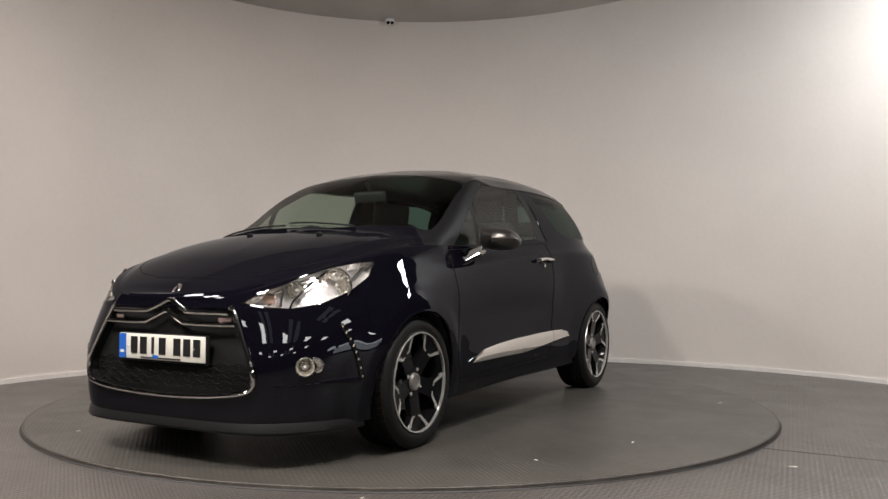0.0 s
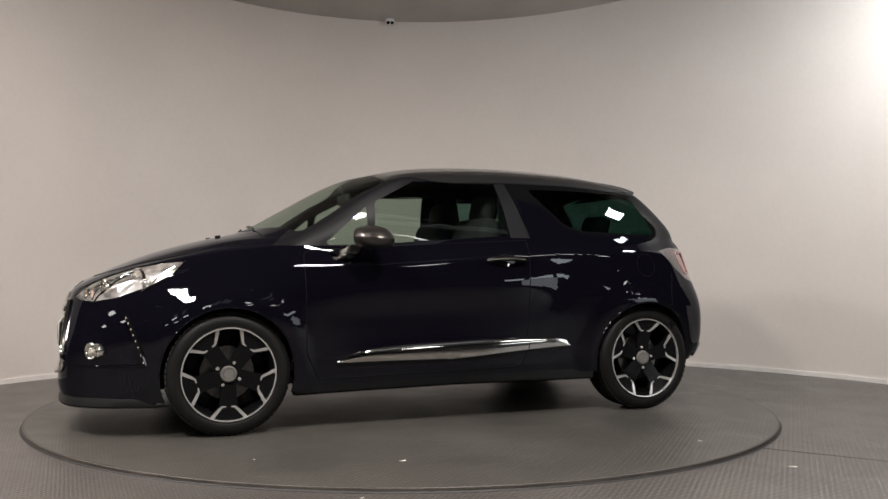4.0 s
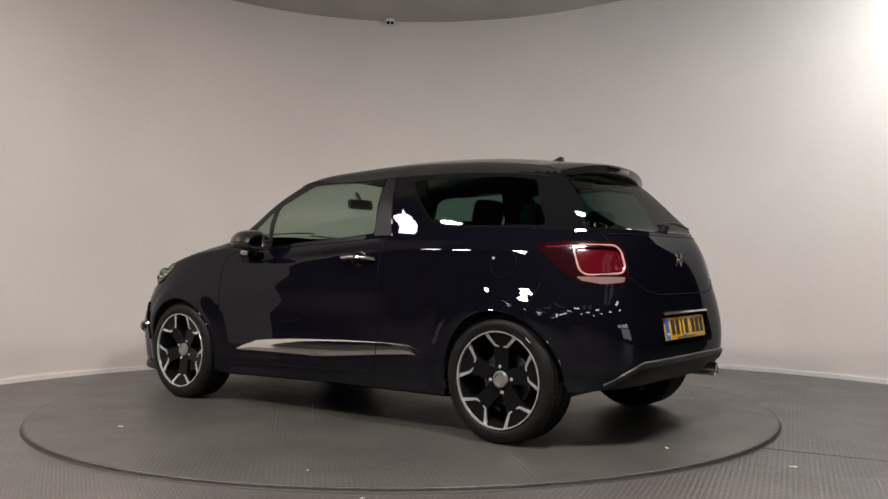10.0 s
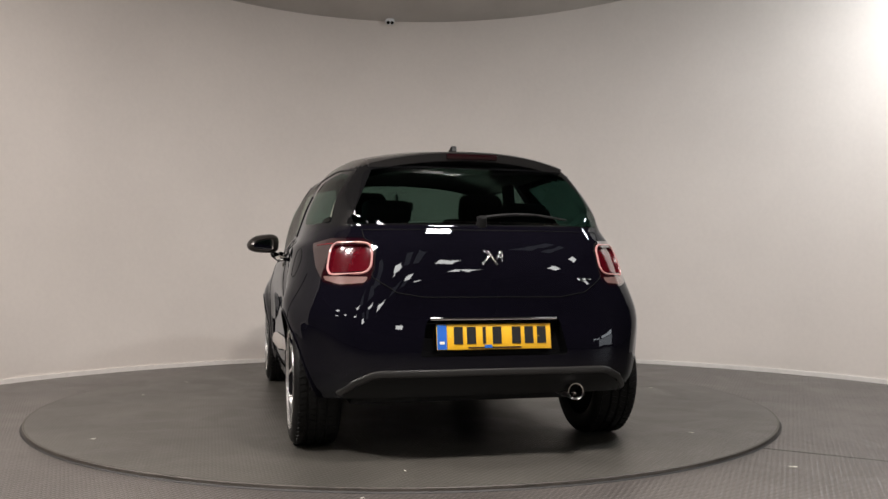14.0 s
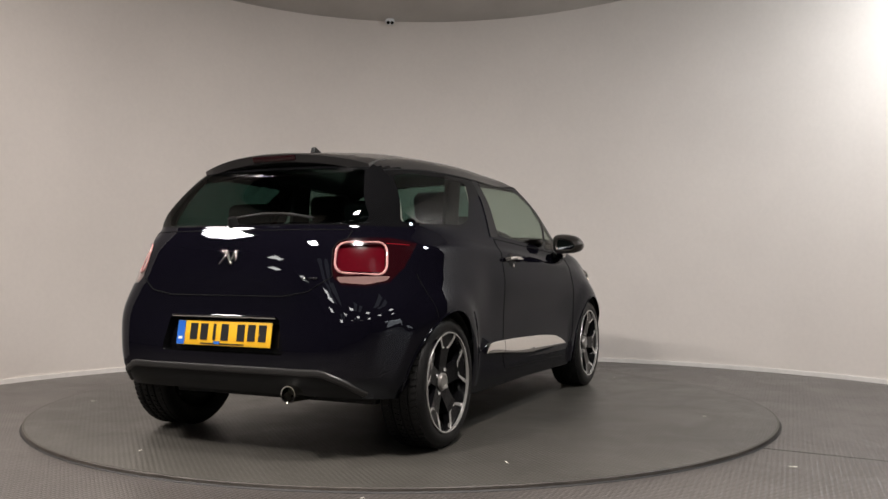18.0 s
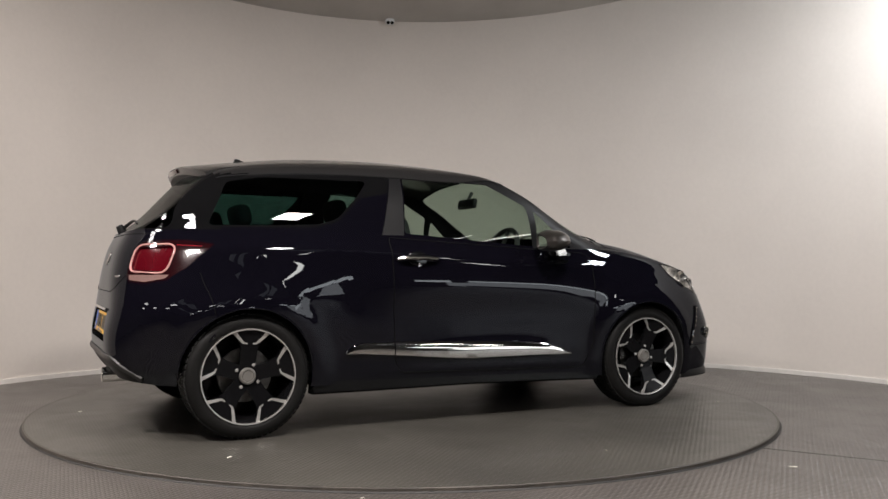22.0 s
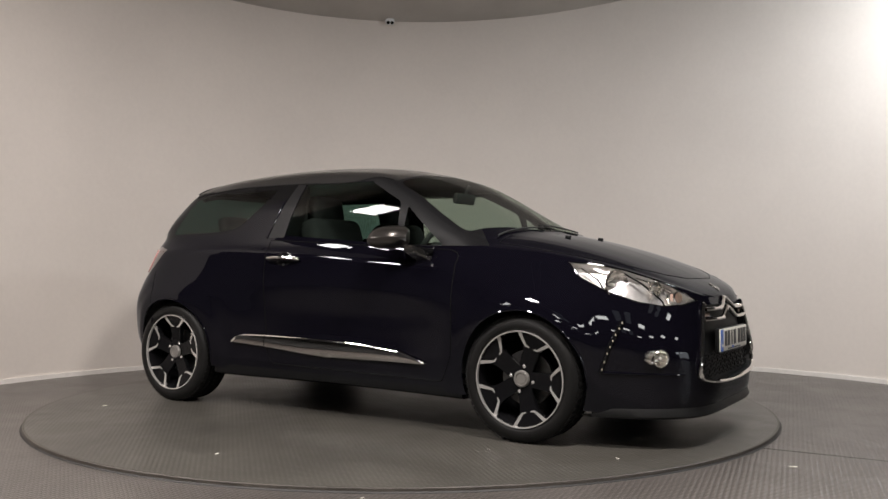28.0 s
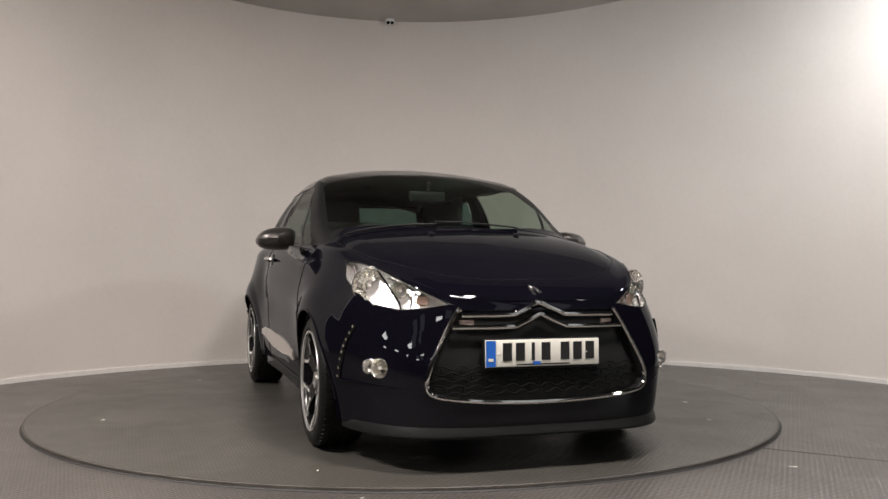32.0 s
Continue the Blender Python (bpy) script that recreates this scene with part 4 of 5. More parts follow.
def moulding(x0, x1, side, n=40):
    bm = bmesh.new()
    rows = []
    for i in range(n + 1):
        x = x0 + (x1 - x0) * i / n
        zu, zl = UP(x), LOW(x)
        row = []
        for f, o in ((0, -0.004), (0.04, 0.010), (0.12, 0.0165), (0.35, 0.0175), (0.6, 0.0165), (0.86, 0.0145), (0.97, 0.008), (1, -0.004)):
            z = zl + (zu - zl) * f
            p, nrm = drop((x, side * 2, z), (0, -side, 0))
            row.append(bm.verts.new((p.x, p.y + side * o, p.z)))
        rows.append(row)
    for A, B in zip(rows, rows[1:]):
        for j in range(7):
            bm.faces.new((A[j], A[j + 1], B[j + 1], B[j]))
    bm.faces.new(rows[0])
    bm.faces.new(rows[-1])
    bmesh.ops.recalc_face_normals(bm, faces=bm.faces[:])
    return bm


for side in (1, -1):
    part("side_moulding", moulding(0.675, -0.444, side), CHROME, car, "bright chrome door moulding")
    part("side_moulding", moulding(-0.450, -0.718, side, 16), CHROME, car, "bright chrome tail of the door moulding")
    # sill
    bm = bmesh.new()
    rows = []
    for i in range(31):
        x = 0.885 - 1.77 * i / 30
        zs = Z_BOT(x)
        low = zs - 0.022 - 0.020 * max(0.0, -x / 0.9)
        rows.append([bm.verts.new((x, side * y, z)) for y, z in ((0.70, low - 0.008), (0.775, low - 0.006), (0.792, low + 0.006), (0.794, zs + 0.022), (0.782, zs + 0.034), (0.70, zs + 0.034))])
    for A, B in zip(rows, rows[1:]):
        for j in range(5):
            bm.faces.new((A[j], A[j + 1], B[j + 1], B[j]))
    bm.faces.new(rows[0])
    bm.faces.new(rows[-1])
    bmesh.ops.recalc_face_normals(bm, faces=bm.faces[:])
    part("sill", bm, BLACK_GLOSS, car, "black side sill")
    # door handle over its pocket
    p, nrm = drop((-0.31, side * 2, 0.893), (0, -side, 0))
    m = skin_frame(p, nrm)
    handle = part("door_handle", bm_tube([m @ Vector(q) for q in ((-0.112, 0.004, -0.004), (-0.10, 0.022, -0.001), (-0.04, 0.034, 0.003), (0.04, 0.034, 0.003), (0.10, 0.022, -0.001), (0.112, 0.004, -0.004))], 0.0155, 10, flat=0.75), CHROME, car, "chrome pull handle")
    part("handle_pocket", bm_lathe([(0.046, 0.001), (0.04, 0.0035), (0.0, 0.002)], 24, "y", None, m @ Matrix.Diagonal((1.35, 1, 0.85, 1))), BLACK_GLOSS, handle)
    part("key_lock", bm_lathe([(0.0, 0.008), (0.009, 0.007), (0.011, 0.0)], 16, "y", None, m @ pose(-0.005, 0, -0.034)), CHROME, handle)
    # wing mirror
    cx, cy, cz = 0.535, 0.900, 0.987
    bm = bmesh.new()
    rows = []
    for i in range(15):
        t = i / 14
        x = 0.075 - 0.18 * t
        gx = max(1 - abs((t - 0.62) / 0.62) ** 2.6, 0.0) ** 0.5 if t < 0.62 else max(1 - 0.35 * ((t - 0.62) / 0.38) ** 2, 0.1)
        row = []
        for k in range(20):
            a = 2 * math.pi * k / 20
            c, sn = math.cos(a), math.sin(a)
            yy = math.copysign(abs(c) ** 0.75, c) * 0.106 * gx
            zz = math.copysign(abs(sn) ** 0.75, sn) * (0.070 if sn > 0 else 0.052) * gx
            zz += 0.012 * (1 - t) - (0.020 * c if sn > 0 else -0.004 * c)
            row.append(bm.verts.new((cx + x - 0.03 * (c + 1) * 0.5 * gx, side * (cy + yy), cz + zz)))
        rows.append(row)
    for A, B in zip(rows, rows[1:]):
        for k in range(20):
            bm.faces.new((A[k], A[(k + 1) % 20], B[(k + 1) % 20], B[k]))
    bm.faces.new(rows[0])
    end = bm.faces.new(rows[-1])
    bmesh.ops.recalc_face_normals(bm, faces=bm.faces[:])
    bmesh.ops.inset_region(bm, faces=[end], thickness=0.010, depth=-0.008)
    bmesh.ops.remove_doubles(bm, verts=bm.verts[:], dist=0.0005)
    face = [f for f in bm.faces if len(f.verts) > 6 and f.calc_center_median().x < cx]
    mirror_glass = lift(bm, face)
    mirror = part("wing_mirror", bm, MIRROR_CAP, car, "grey metallic mirror housing", angle=45)
    part("mirror_glass", mirror_glass, MIRROR_GLASS, mirror)
    p, nrm = drop((0.64, side * 2, 0.90), (0, -side, 0))
    foot = [(0.69, 0.91), (0.70, 0.935), (0.62, 0.955), (0.54, 0.948), (0.55, 0.915)]
    part("mirror_foot", bm_prism(foot, side * (abs(p.y) - 0.01), side * (abs(p.y) + 0.018), None, None, 0.006), BLACK_GLOSS, mirror, "black mirror base")
    bm = bmesh.new()
    A = [bm.verts.new((x, side * (abs(p.y) - 0.01), z)) for x, z in ((0.585, 0.925), (0.675, 0.920), (0.712, 0.866), (0.615, 0.860))]
    B = [bm.verts.new((x, side * 0.845, z + 0.035)) for x, z in ((0.545, 0.930), (0.615, 0.930), (0.632, 0.890), (0.565, 0.885))]
    for f in (A, B, *[(A[i], A[(i + 1) % 4], B[(i + 1) % 4], B[i]) for i in range(4)]):
        bm.faces.new(f)
    bmesh.ops.recalc_face_normals(bm, faces=bm.faces[:])
    bmesh.ops.bevel(bm, geom=bm.edges[:], offset=0.006, segments=2, affect="EDGES")
    part("mirror_arm", bm, DARK_CHROME, mirror, "bright chrome mirror arm")
for side in (1, -1):
    joint = [drop((q.x, side * 2, q.z), (0, -side, 0))[0] for q in spline([(-1.455, 0, 0.815), (-1.440, 0, 0.76), (-1.415, 0, 0.70), (-1.395, 0, 0.612)], 14)]
    part("bumper_joint", bm_tube(joint, 0.0022, 6), SEAL, car)
# fuel flap on the left flank
flap = carve(BODY, [(-1.245 + 0.068 * math.cos(2 * math.pi * i / 32), 0.865 + 0.068 * math.sin(2 * math.pi * i / 32)) for i in range(32)], X_, Z_, lambda c, n: c.y > 0.5 and c.x < -1.0 and c.z > 0.7)
line = seam("flap_seal", flap, car, 0.0018)
line.parent = part("fuel_flap", flap, PAINT, car, "round fuel flap")

# ---------------------------------------------------------------- tail
TAILGATE = [(0.555, 1.010), (0.525, 0.80), (0.43, 0.737), (0.31, 0.716)]
TAILGATE = TAILGATE + [(-y, z) for y, z in TAILGATE[::-1]]
gate_skin = carve(BODY, TAILGATE, Y_, Z_, lambda c, n: c.x < -1.5 and c.z > 0.6)
line = seam("tailgate_seal", gate_skin, car, 0.0024)
gate = part("tailgate", gate_skin, PAINT, car)
line.parent = gate
recess = carve(BODY, rounded([(0.300, 0.622), (-0.300, 0.622), (-0.335, 0.462), (0.335, 0.462)], 0.02), Y_, Z_, lambda c, n: c.x < -1.6)
part("plate_recess", sunk(recess, 0.045), BLACK_GLOSS, car)
recess.free()
LOWER = [(-0.64, 0.30), (-0.52, 0.397), (0.52, 0.397), (0.64, 0.30), (0.64, 0.1), (-0.64, 0.1)]
part("diffuser", carve(BODY, LOWER, Y_, Z_, lambda c, n: c.x < -1.45), BLACK_TRIM, car, "black plastic lower rear bumper")
band = [drop((-3, y, z), (1, 0, 0)) for y, z in [(-0.66, 0.30), (-0.60, 0.355), (-0.53, 0.388)] + [(-0.5 + i * 0.05, 0.394) for i in range(21)] + [(0.53, 0.388), (0.60, 0.355), (0.66, 0.30)]]
part("bumper_band", bm_tube([p + n * 0.004 for p, n in band], 0.0155, 8, flat=0.6, up=Vector((1, 0, 0))), GREY_TRIM, car, "dull grey band across the rear bumper")
rear_m = Matrix.Translation((-1.828, 0, 0.545)) @ Euler((0, 0, radians(90))).to_matrix().to_4x4() @ pose(0, 0, 0, 9, 0, 0)
number_plate("number_plate", rear_m, PLATE_YELLOW, 1, "yellow rear number plate with dark bars and a blue band")
part("plate_bar_chrome", bm_tube([drop((-3, -0.285 + 0.57 * k / 16, 0.623), (1, 0, 0))[0] + Vector((-0.004, 0, 0)) for k in range(17)], 0.007, 8), CHROME, car, "thin chrome strip above the plate")
part("exhaust_pipe", bm_lathe([(0.030, 0.10), (0.030, -0.02), (0.032, -0.03), (0.037, -0.032), (0.038, -0.02), (0.038, 0.16), (0.0, 0.16)], 28, "x", None, Matrix.Translation((-1.825, -0.368, 0.300))), CHROME, car, "round polished tailpipe")
p, nrm = drop((-3, 0, 0.887), (1, 0, 0))
m = skin_frame(p, nrm)
emblem = part("tailgate_emblem", bm_box(0.012, 0.008, 0.075, m @ pose(0.0, 0, 0, 0, 32, 0), 0.003), CHROME, gate, "bright tailgate emblem")
for x, z, l, a in ((-0.028, 0.012, 0.045, -28), (-0.042, 0.010, 0.05, 0), (0.032, -0.010, 0.05, -38), (0.02, 0.022, 0.045, 62)):
    part("emblem_bar", bm_box(0.009, 0.008, l, m @ pose(x, 0, z, 0, a, 0), 0.003), CHROME, emblem)
p, nrm = drop((-3, -0.43, 0.795), (1, 0, 0))
m = skin_frame(p, nrm)
for x, w_, h_ in ((-0.03, 0.018, 0.024), (-0.005, 0.018, 0.024), (0.026, 0.018, 0.028)):
    part("model_mark", bm_box(w_, 0.004, h_ * 0.35, m @ pose(x, 0.002, 0), 0.001), CHROME, gate)
# spoiler with the high brake light
bm = bmesh.new()
rows = []
for i in range(33):
    y = -0.485 + 0.97 * i / 32
    q = abs(y / 0.485)
    zr = drop((-1.20, y, 3), (0, 0, -1))[0].z
    tip = -1.465 + 0.085 * q ** 2.5
    zt = 1.397 - 0.055 * q ** 2.2
    rows.append([bm.verts.new(v) for v in ((-1.18, y, zr - 0.004), (-1.20, y, zr + 0.003), (-1.30, y, zr * 0.45 + zt * 0.55 + 0.006), (tip + 0.02, y, zt + 0.002), (tip, y, zt - 0.006), (tip + 0.016, y, zt - 0.042), (tip + 0.05, y, zt - 0.056), (-1.33, y, zt - 0.065))])
for A, B in zip(rows, rows[1:]):
    for j in range(7):
        bm.faces.new((A[j], A[j + 1], B[j + 1], B[j]))
bm.faces.new(rows[0])
bm.faces.new(rows[-1])
bmesh.ops.recalc_face_normals(bm, faces=bm.faces[:])
spoiler = part("spoiler", bm, ROOF, car, "grey roof spoiler")
part("brake_light", bm_box(0.012, 0.25, 0.026, pose(-1.459, 0, 1.372, 0, -20, 0), 0.004), SMOKE_RED, spoiler, "dark red high brake light")
# aerial
p = drop((-1.08, 0, 3), (0, 0, -1))[0]
part("aerial", bm_prism([(-0.045, -0.004), (0.045, -0.004), (0.02, 0.010), (-0.02, 0.025), (-0.034, 0.028)], -0.014, 0.014, None, Matrix.Translation(p), 0.004), BLACK_TRIM, car, "small black roof aerial")
# rear wiper
pts = []
for k in range(17):
    y = 0.045 - 0.43 * k / 16
    q, nrm = drop((-3, y, 1.048 + 0.014 * math.sin(math.pi * k / 16)), (1, 0, 0))
    pts.append(q + nrm * (0.018 + 0.012 * math.sin(math.pi * k / 16)))
wiper = part("rear_wiper", bm_tube(pts, lambda t: 0.010 - 0.005 * t, 8), BLACK_TRIM, car, "black rear wiper")
q, nrm = drop((-3, 0.03, 1.035), (1, 0, 0))
part("wiper_pivot", bm_lathe([(0.0, 0.042), (0.018, 0.039), (0.022, 0.024), (0.025, -0.005)], 20, "y", None, skin_frame(q, nrm)), BLACK_TRIM, wiper)

part("body", BODY, PAINT, car)


# ---------------------------------------------------------------- wheels
def build_wheel(ax, side, first):
    if first is None:
        R = 0.236
        bm = bm_lathe([(R, 0.012), (R - 0.0015, 0.0165), (R - 0.0075, 0.0155), (R - 0.0085, 0.004)], 80)
        rim = mesh_of("rim", bm, SATIN)
        prof = [(0.214, -0.185), (0.24, -0.198), (0.27, -0.203), (0.292, -0.196), (0.304, -0.182)]
        for k in range(4):
            c = -0.152 + k * 0.042
            prof += [(0.3035, c - 0.016), (0.304, c + 0.016), (0.299, c + 0.0175), (0.299, c + 0.0245)] if k < 3 else [(0.3035, c - 0.016), (0.303, c + 0.008)]
        prof += [(0.301, -0.006), (0.29, 0.008), (0.27, 0.016), (0.25, 0.0155), (0.238, 0.010), (0.231, -0.004)]
        tyre = mesh_of("tyre", bm_lathe(prof, 96), TYRE, angle=50)
        bm = bmesh.new()
        for k in range(64):
            a = 360 * k / 64
            for c, w, t in ((-0.160, 0.030, 14), (-0.112, 0.026, -18), (-0.068, 0.026, -18), (-0.022, 0.032, 14)):
                bm_box(0.0225, w, 0.006, pose(0, 0, 0, 0, a + (1.8 if w < 0.03 else 0), 0) @ pose(0, c, 0.3046, 0, 0, t), bm=bm)
        tread = mesh_of("tread", bm, TYRE, smooth=False)
        disc = mesh_of("brake_disc", bm_lathe([(0.05, -0.08), (0.135, -0.08), (0.135, -0.10), (0.05, -0.10)], 48), DISC)
        well = mesh_of("rim_barrel", bm_lathe([(R - 0.0085, 0.004), (R - 0.013, -0.006), (0.206, -0.06), (0.2, -0.17), (0.0, -0.172)], 48), RIM_BLACK)
        cap = mesh_of("centre_cap", bm_lathe([(0.0, -0.013), (0.024, -0.012), (0.027, -0.015), (0.030, -0.009), (0.037, -0.010), (0.041, -0.015), (0.042, -0.03)], 24), CAP_GREY)
        bolt = mesh_of("wheel_bolt", bm_lathe([(0.0, -0.018), (0.0075, -0.018), (0.0095, -0.020), (0.010, -0.036)], 6), SATIN, smooth=False)

        def pol(r, d):
            return (r * math.cos(radians(d)), r * math.sin(radians(d)))
        out = [pol(0.042, -62), pol(0.085, -27), pol(0.135, -17.5), pol(0.165, -16.5), pol(0.19, -19.5), pol(0.226, -22.5)]
        poly = out + [pol(0.2265, -10), pol(0.2265, 0), pol(0.2265, 10)] + [(x, -z) for x, z in out[::-1]]
        bm = bmesh.new()
        vf, vb = [], []
        for x, z in poly:
            r = math.hypot(x, z)
            y = -0.028 + 0.030 * min(r / 0.22, 1) ** 1.5
            vf.append(bm.verts.new((x, y, z)))
            vb.append(bm.verts.new((x, y - 0.03, z)))
        k = len(poly)
        fc = bm.faces.new(vf)
        bm.faces.new(vb[::-1])
        for i in range(k):
            bm.faces.new((vf[i], vb[i], vb[(i + 1) % k], vf[(i + 1) % k]))
        bmesh.ops.inset_region(bm, faces=[fc], thickness=0.008, depth=-0.006)
        bmesh.ops.triangulate(bm, faces=[f for f in bm.faces if len(f.verts) > 4])
        bmesh.ops.recalc_face_normals(bm, faces=bm.faces[:])
        spoke = mesh_of("spoke", bm, RIM_BLACK, smooth=False)
        accents = []
        for s in (1, -1):
            bm = bmesh.new()
            line = [(0.230, 21.2, 0.0095), (0.206, 18.6, 0.0078), (0.178, 14.2, 0.0066), (0.165, 11.2, 0.0052), (0.161, 4.6, 0.0030)]
            L, Rr, Lb, Rb = [], [], [], []
            for i, (r, d, wd) in enumerate(line):
                p = Vector(pol(r, d * s))
                a, b = Vector(pol(line[max(i - 1, 0)][0], line[max(i - 1, 0)][1] * s)), Vector(pol(line[min(i + 1, 4)][0], line[min(i + 1, 4)][1] * s))
                t = (b - a).normalized()
                q = Vector((-t.y, t.x))
                y = -0.028 + 0.030 * min(r / 0.22, 1) ** 1.5 + 0.002
                for lst, o, yy in ((L, wd, y), (Rr, -wd, y), (Lb, wd, y - 0.01), (Rb, -wd, y - 0.01)):
                    lst.append(bm.verts.new((p.x + q.x * o, yy, p.y + q.y * o)))
            for i in range(4):
                bm.faces.new((L[i], L[i + 1], Rr[i + 1], Rr[i]))
                bm.faces.new((L[i], Lb[i], Lb[i + 1], L[i + 1]))
                bm.faces.new((Rr[i], Rr[i + 1], Rb[i + 1], Rb[i]))
            bm.faces.new((L[4], Lb[4], Rb[4], Rr[4]))
            bmesh.ops.recalc_face_normals(bm, faces=bm.faces[:])
            accents.append(mesh_of("spoke_edge", bm, SATIN, smooth=False))
        first = (rim, tyre, tread, disc, well, cap, bolt, spoke, accents)
    rim, tyre, tread, disc, well, cap, bolt, spoke, accents = first
    wheel = new("wheel", rim)
    wheel.parent = car
    wheel["label"] = "black five-spoke alloy wheel with bright machined edges"
    spin = {(1, 1): 18, (-1, 1): 50, (1, -1): 33, (-1, -1): 51}[(1 if ax > 0 else -1, side)]
    wheel.matrix_basis = pose(ax, side * HUB_Y, WHEEL_Z, 0, 0, 0 if side > 0 else 180) @ pose(0, 0, 0, 0, spin, 0)
    for nm, me, rot in [("tyre", tyre, 0), ("tread", tread, 0), ("brake_disc", disc, 0), ("rim_barrel", well, 0), ("centre_cap", cap, 0)] + [("spoke", spoke, 72 * i) for i in range(5)] + [("spoke_edge", accents[i % 2], 72 * (i // 2)) for i in range(10)]:
        o = new(nm, me)
        o.parent = wheel
        o.matrix_basis = pose(0, 0, 0, 0, rot, 0)
    b0 = 81 if (ax < 0 and side < 0) else 45
    for i in range(4):
        o = new("wheel_bolt", bolt)
        o.parent = wheel
        o.location = (0.061 * math.cos(radians(b0 + 90 * i)), 0, 0.061 * math.sin(radians(b0 + 90 * i)))
    return first


made = None
for ax in (AXLE, -AXLE):
    for side in (1, -1):
        made = build_wheel(ax, side, made)
        bm = bm_lathe([(0.345, 0.0), (0.345, -0.34), (0.0, -0.34)], 40)
        bmesh.ops.delete(bm, geom=[v for v in bm.verts if v.co.z < -0.03], context="VERTS")
        bmesh.ops.transform(bm, matrix=pose(ax, side * 0.82, WHEEL_Z + 0.005, 0, 0, 0 if side > 0 else 180), verts=bm.verts[:])
        for v in bm.verts:
            p, nrm, i, d = SKIN.ray_cast(Vector((v.co.x, side * 1.5, max(v.co.z, 0.28))), Vector((0, -side, 0)))
            if p is not None and abs(v.co.y) > 0.5:
                v.co.y = side * min(abs(v.co.y), abs(p.y) - 0.006)
        part("wheel_arch_liner", bm, UNDER, car)
# floor pan
part("floor_pan", bm_box(3.1, 1.16, 0.04, pose(0.08, 0, 0.235), 0.01), UNDER, car)
part("cabin_floor", bm_box(2.3, 1.5, 0.05, pose(-0.2, 0, 0.33), 0.01), UNDER, car)


# ---------------------------------------------------------------- cabin
def cushion(sx, sy, sz, m, r):
    return bm_box(sx, sy, sz, m, r, 3)


for side in (1, -1):
    y = 0.36 * side
    seat = part("front_seat", cushion(0.50, 0.50, 0.16, pose(0.05, y, 0.52, 0, -8, 0), 0.06), CLOTH, car, "dark cloth front seat")
    part("seat_back", cushion(0.15, 0.48, 0.62, pose(-0.26, y, 0.84, 0, -16, 0), 0.06), CLOTH, seat)
    part("head_restraint", cushion(0.10, 0.27, 0.17, pose(-0.37, y, 1.20, 0, -12, 0), 0.045), CLOTH, seat)
    for e in (-1, 1):
        part("restraint_post", bm_tube([(-0.345, y + e * 0.06, 1.10), (-0.36, y + e * 0.06, 1.16)], 0.006, 6), SATIN, seat)
    part("door_card", cushion(1.15, 0.05, 0.50, pose(0.2, 0.695 * side, 0.68), 0.02), DASH, car)
bench = part("rear_seat", cushion(0.48, 1.20, 0.16, pose(-0.78, 0, 0.55, 0, -6, 0), 0.06), CLOTH, car, "dark cloth rear bench")
part("seat_back", cushion(0.16, 1.20, 0.52, pose(-1.06, 0, 0.82, 0, -18, 0), 0.06), CLOTH, bench)
for y in (0.36, -0.36):
    part("head_restraint", cushion(0.09, 0.25, 0.12, pose(-1.17, y, 1.12, 0, -14, 0), 0.04), CLOTH, bench)
dash = part("dashboard", cushion(0.42, 1.34, 0.24, pose(0.78, 0, 0.80, 0, 6, 0), 0.08), DASH, car, "dark moulded dashboard")
part("dash_hood", cushion(0.20, 0.36, 0.08, pose(0.66, -0.36, 0.935, 0, 4, 0), 0.035), DASH, dash)
part("centre_console", cushion(0.50, 0.24, 0.34, pose(0.42, 0, 0.56, 0, 10, 0), 0.04), DASH, dash)
wheel_m = pose(0.45, -0.36, 0.915, 0, -66, 0)
ring = [wheel_m @ Vector((0.185 * math.cos(2 * math.pi * i / 40), 0.185 * math.sin(2 * math.pi * i / 40), 0)) for i in range(40)]
sw = part("steering_wheel", bm_tube(ring, 0.016, 8, True, up=Vector((0.3, 0.2, 1))), DASH, car, "black steering wheel")
part("wheel_boss", cushion(0.16, 0.14, 0.05, wheel_m, 0.02), DASH, sw)
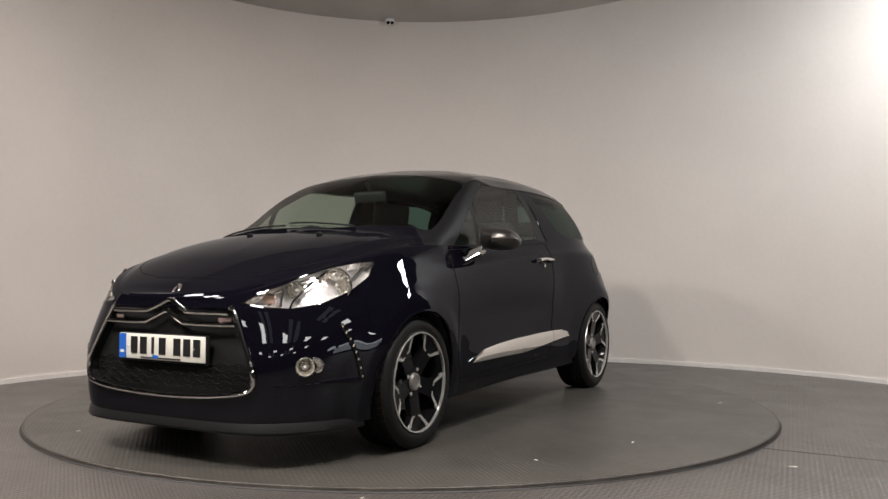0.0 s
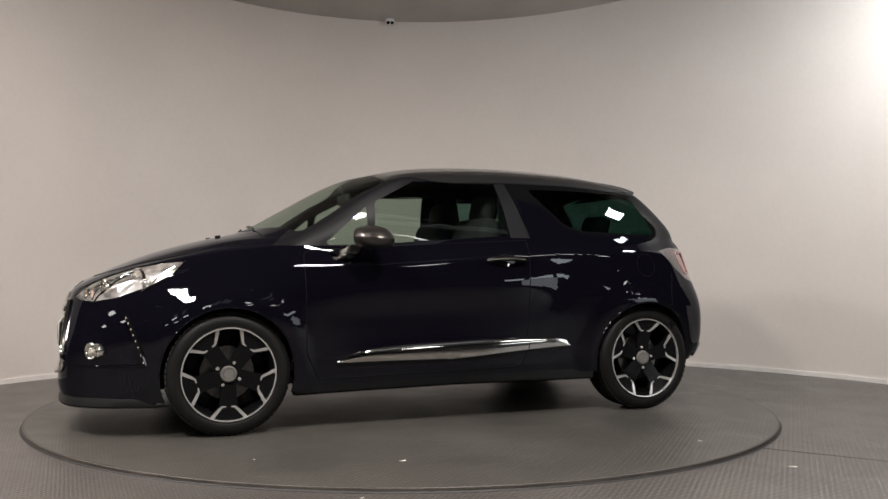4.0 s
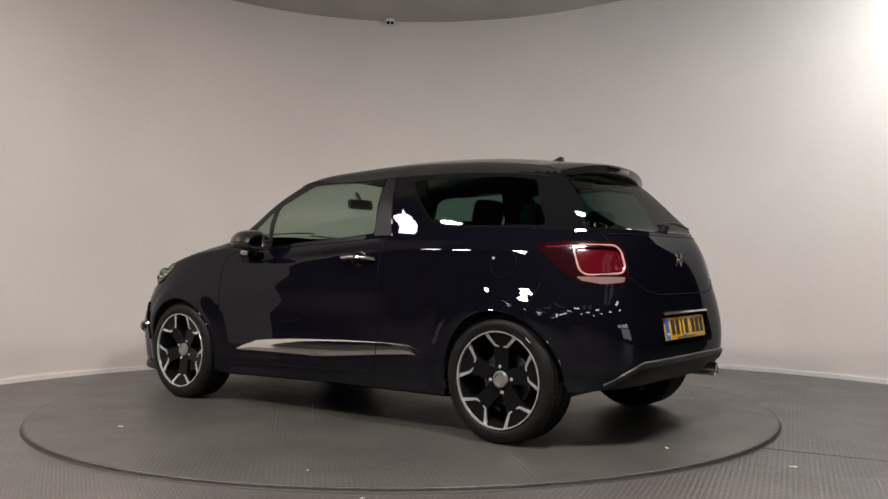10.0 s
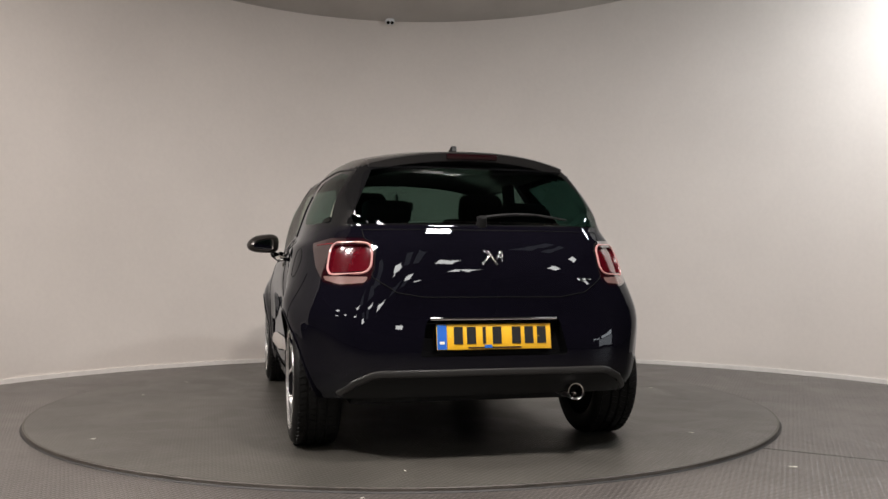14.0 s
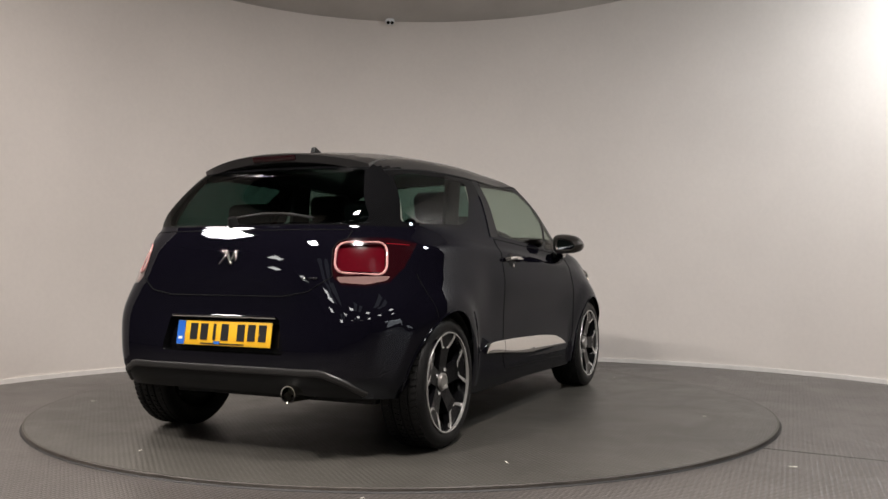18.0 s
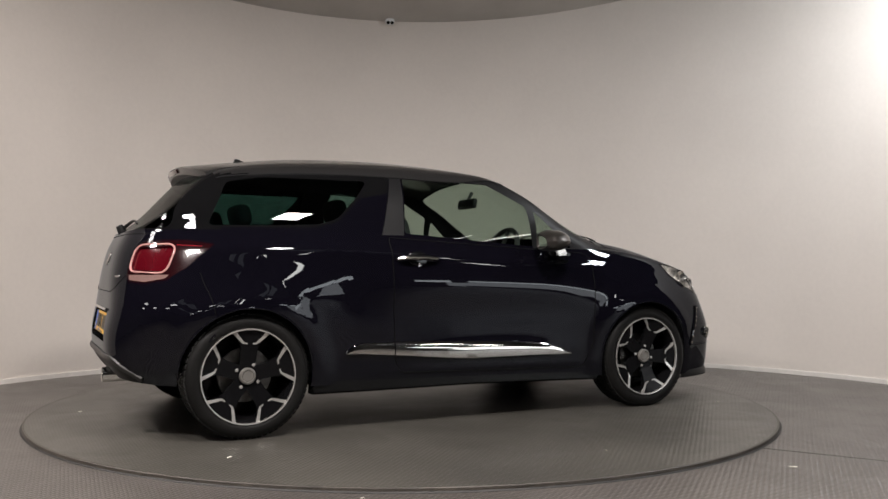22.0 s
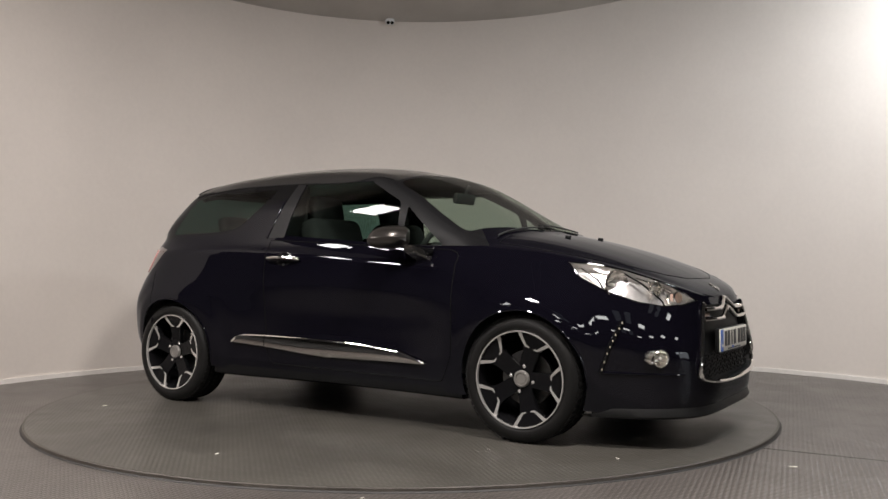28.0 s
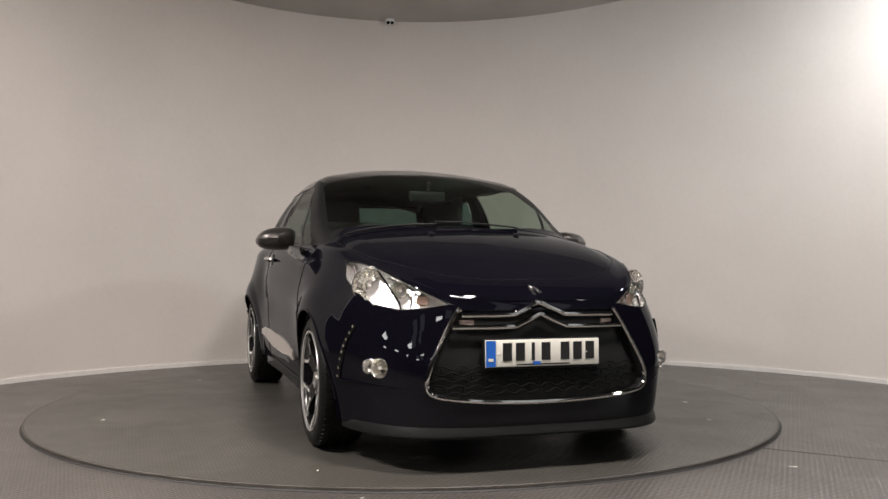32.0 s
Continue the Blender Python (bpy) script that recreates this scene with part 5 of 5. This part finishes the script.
for a in (0, 180, 270):
    part("wheel_spoke", bm_tube([wheel_m @ Vector((0, 0, 0)), wheel_m @ Vector((0.18 * math.cos(radians(a + 90)), 0.18 * math.sin(radians(a + 90)), 0))], 0.014, 6), DASH, sw)
part("steering_column", bm_tube([wheel_m @ Vector((0, 0, 0)), Vector((0.74, -0.36, 0.78))], 0.03, 8), DASH, sw)
inner = part("rear_view_mirror", cushion(0.035, 0.22, 0.065, pose(0.42, 0, 1.265, 0, 12, 0), 0.014), DASH, car, "black rear-view mirror")
part("mirror_stalk", bm_tube([(0.425, 0, 1.29), (0.455, 0, 1.345)], 0.012, 6), DASH, inner)
part("parcel_shelf", cushion(0.42, 1.10, 0.03, pose(-1.40, 0, 0.985), 0.01), DASH, car)
for side in (1, -1):
    part("quarter_trim", bm_prism([(-0.45, 0.45), (-0.45, 1.015), (-1.42, 1.015), (-1.45, 0.45)], side * 0.60, side * 0.63, None, None, 0.004), CLOTH, car)
    part("pillar_trim", bm_prism([(-0.42, 1.0), (-0.38, 1.34), (-0.54, 1.34), (-0.60, 1.0)], side * 0.495, side * 0.52, None, None, 0.004), CLOTH, car)
part("firewall", bm_box(0.04, 1.36, 0.60, pose(0.96, 0, 0.60), 0.01), UNDER, car)
part("boot_wall", bm_box(0.03, 1.2, 0.55, pose(-1.62, 0, 0.65), 0.01), UNDER, car)

# ---------------------------------------------------------------- what moves
TURN = ((0, 238.40), (1, 228.63), (2, 218.86), (3, 209.11), (4, 199.37), (5, 189.64), (6, 179.90), (7, 170.13), (8, 160.33), (9, 150.52), (10, 140.70), (11, 130.88), (12, 121.08), (13, 111.32), (14, 101.61), (15, 91.91), (16, 82.23), (17, 72.55), (18, 62.88), (19, 53.22), (20, 43.55), (21, 33.87), (22, 24.15), (23, 14.38), (24, 4.60), (25, -5.18), (26, -14.98), (27, -24.78), (28, -34.57), (29, -44.34), (30, -54.10), (31, -63.87), (32, -73.63))


def motions():
    walk(turntable, [(t, pose(0, 0, 0, 0, 0, a)) for t, a in TURN])
    walk(car, [(t, pose(0, 0, 0, 0, 0, a) @ pose(0.0015, -0.009, 0)) for t, a in TURN])


motions()
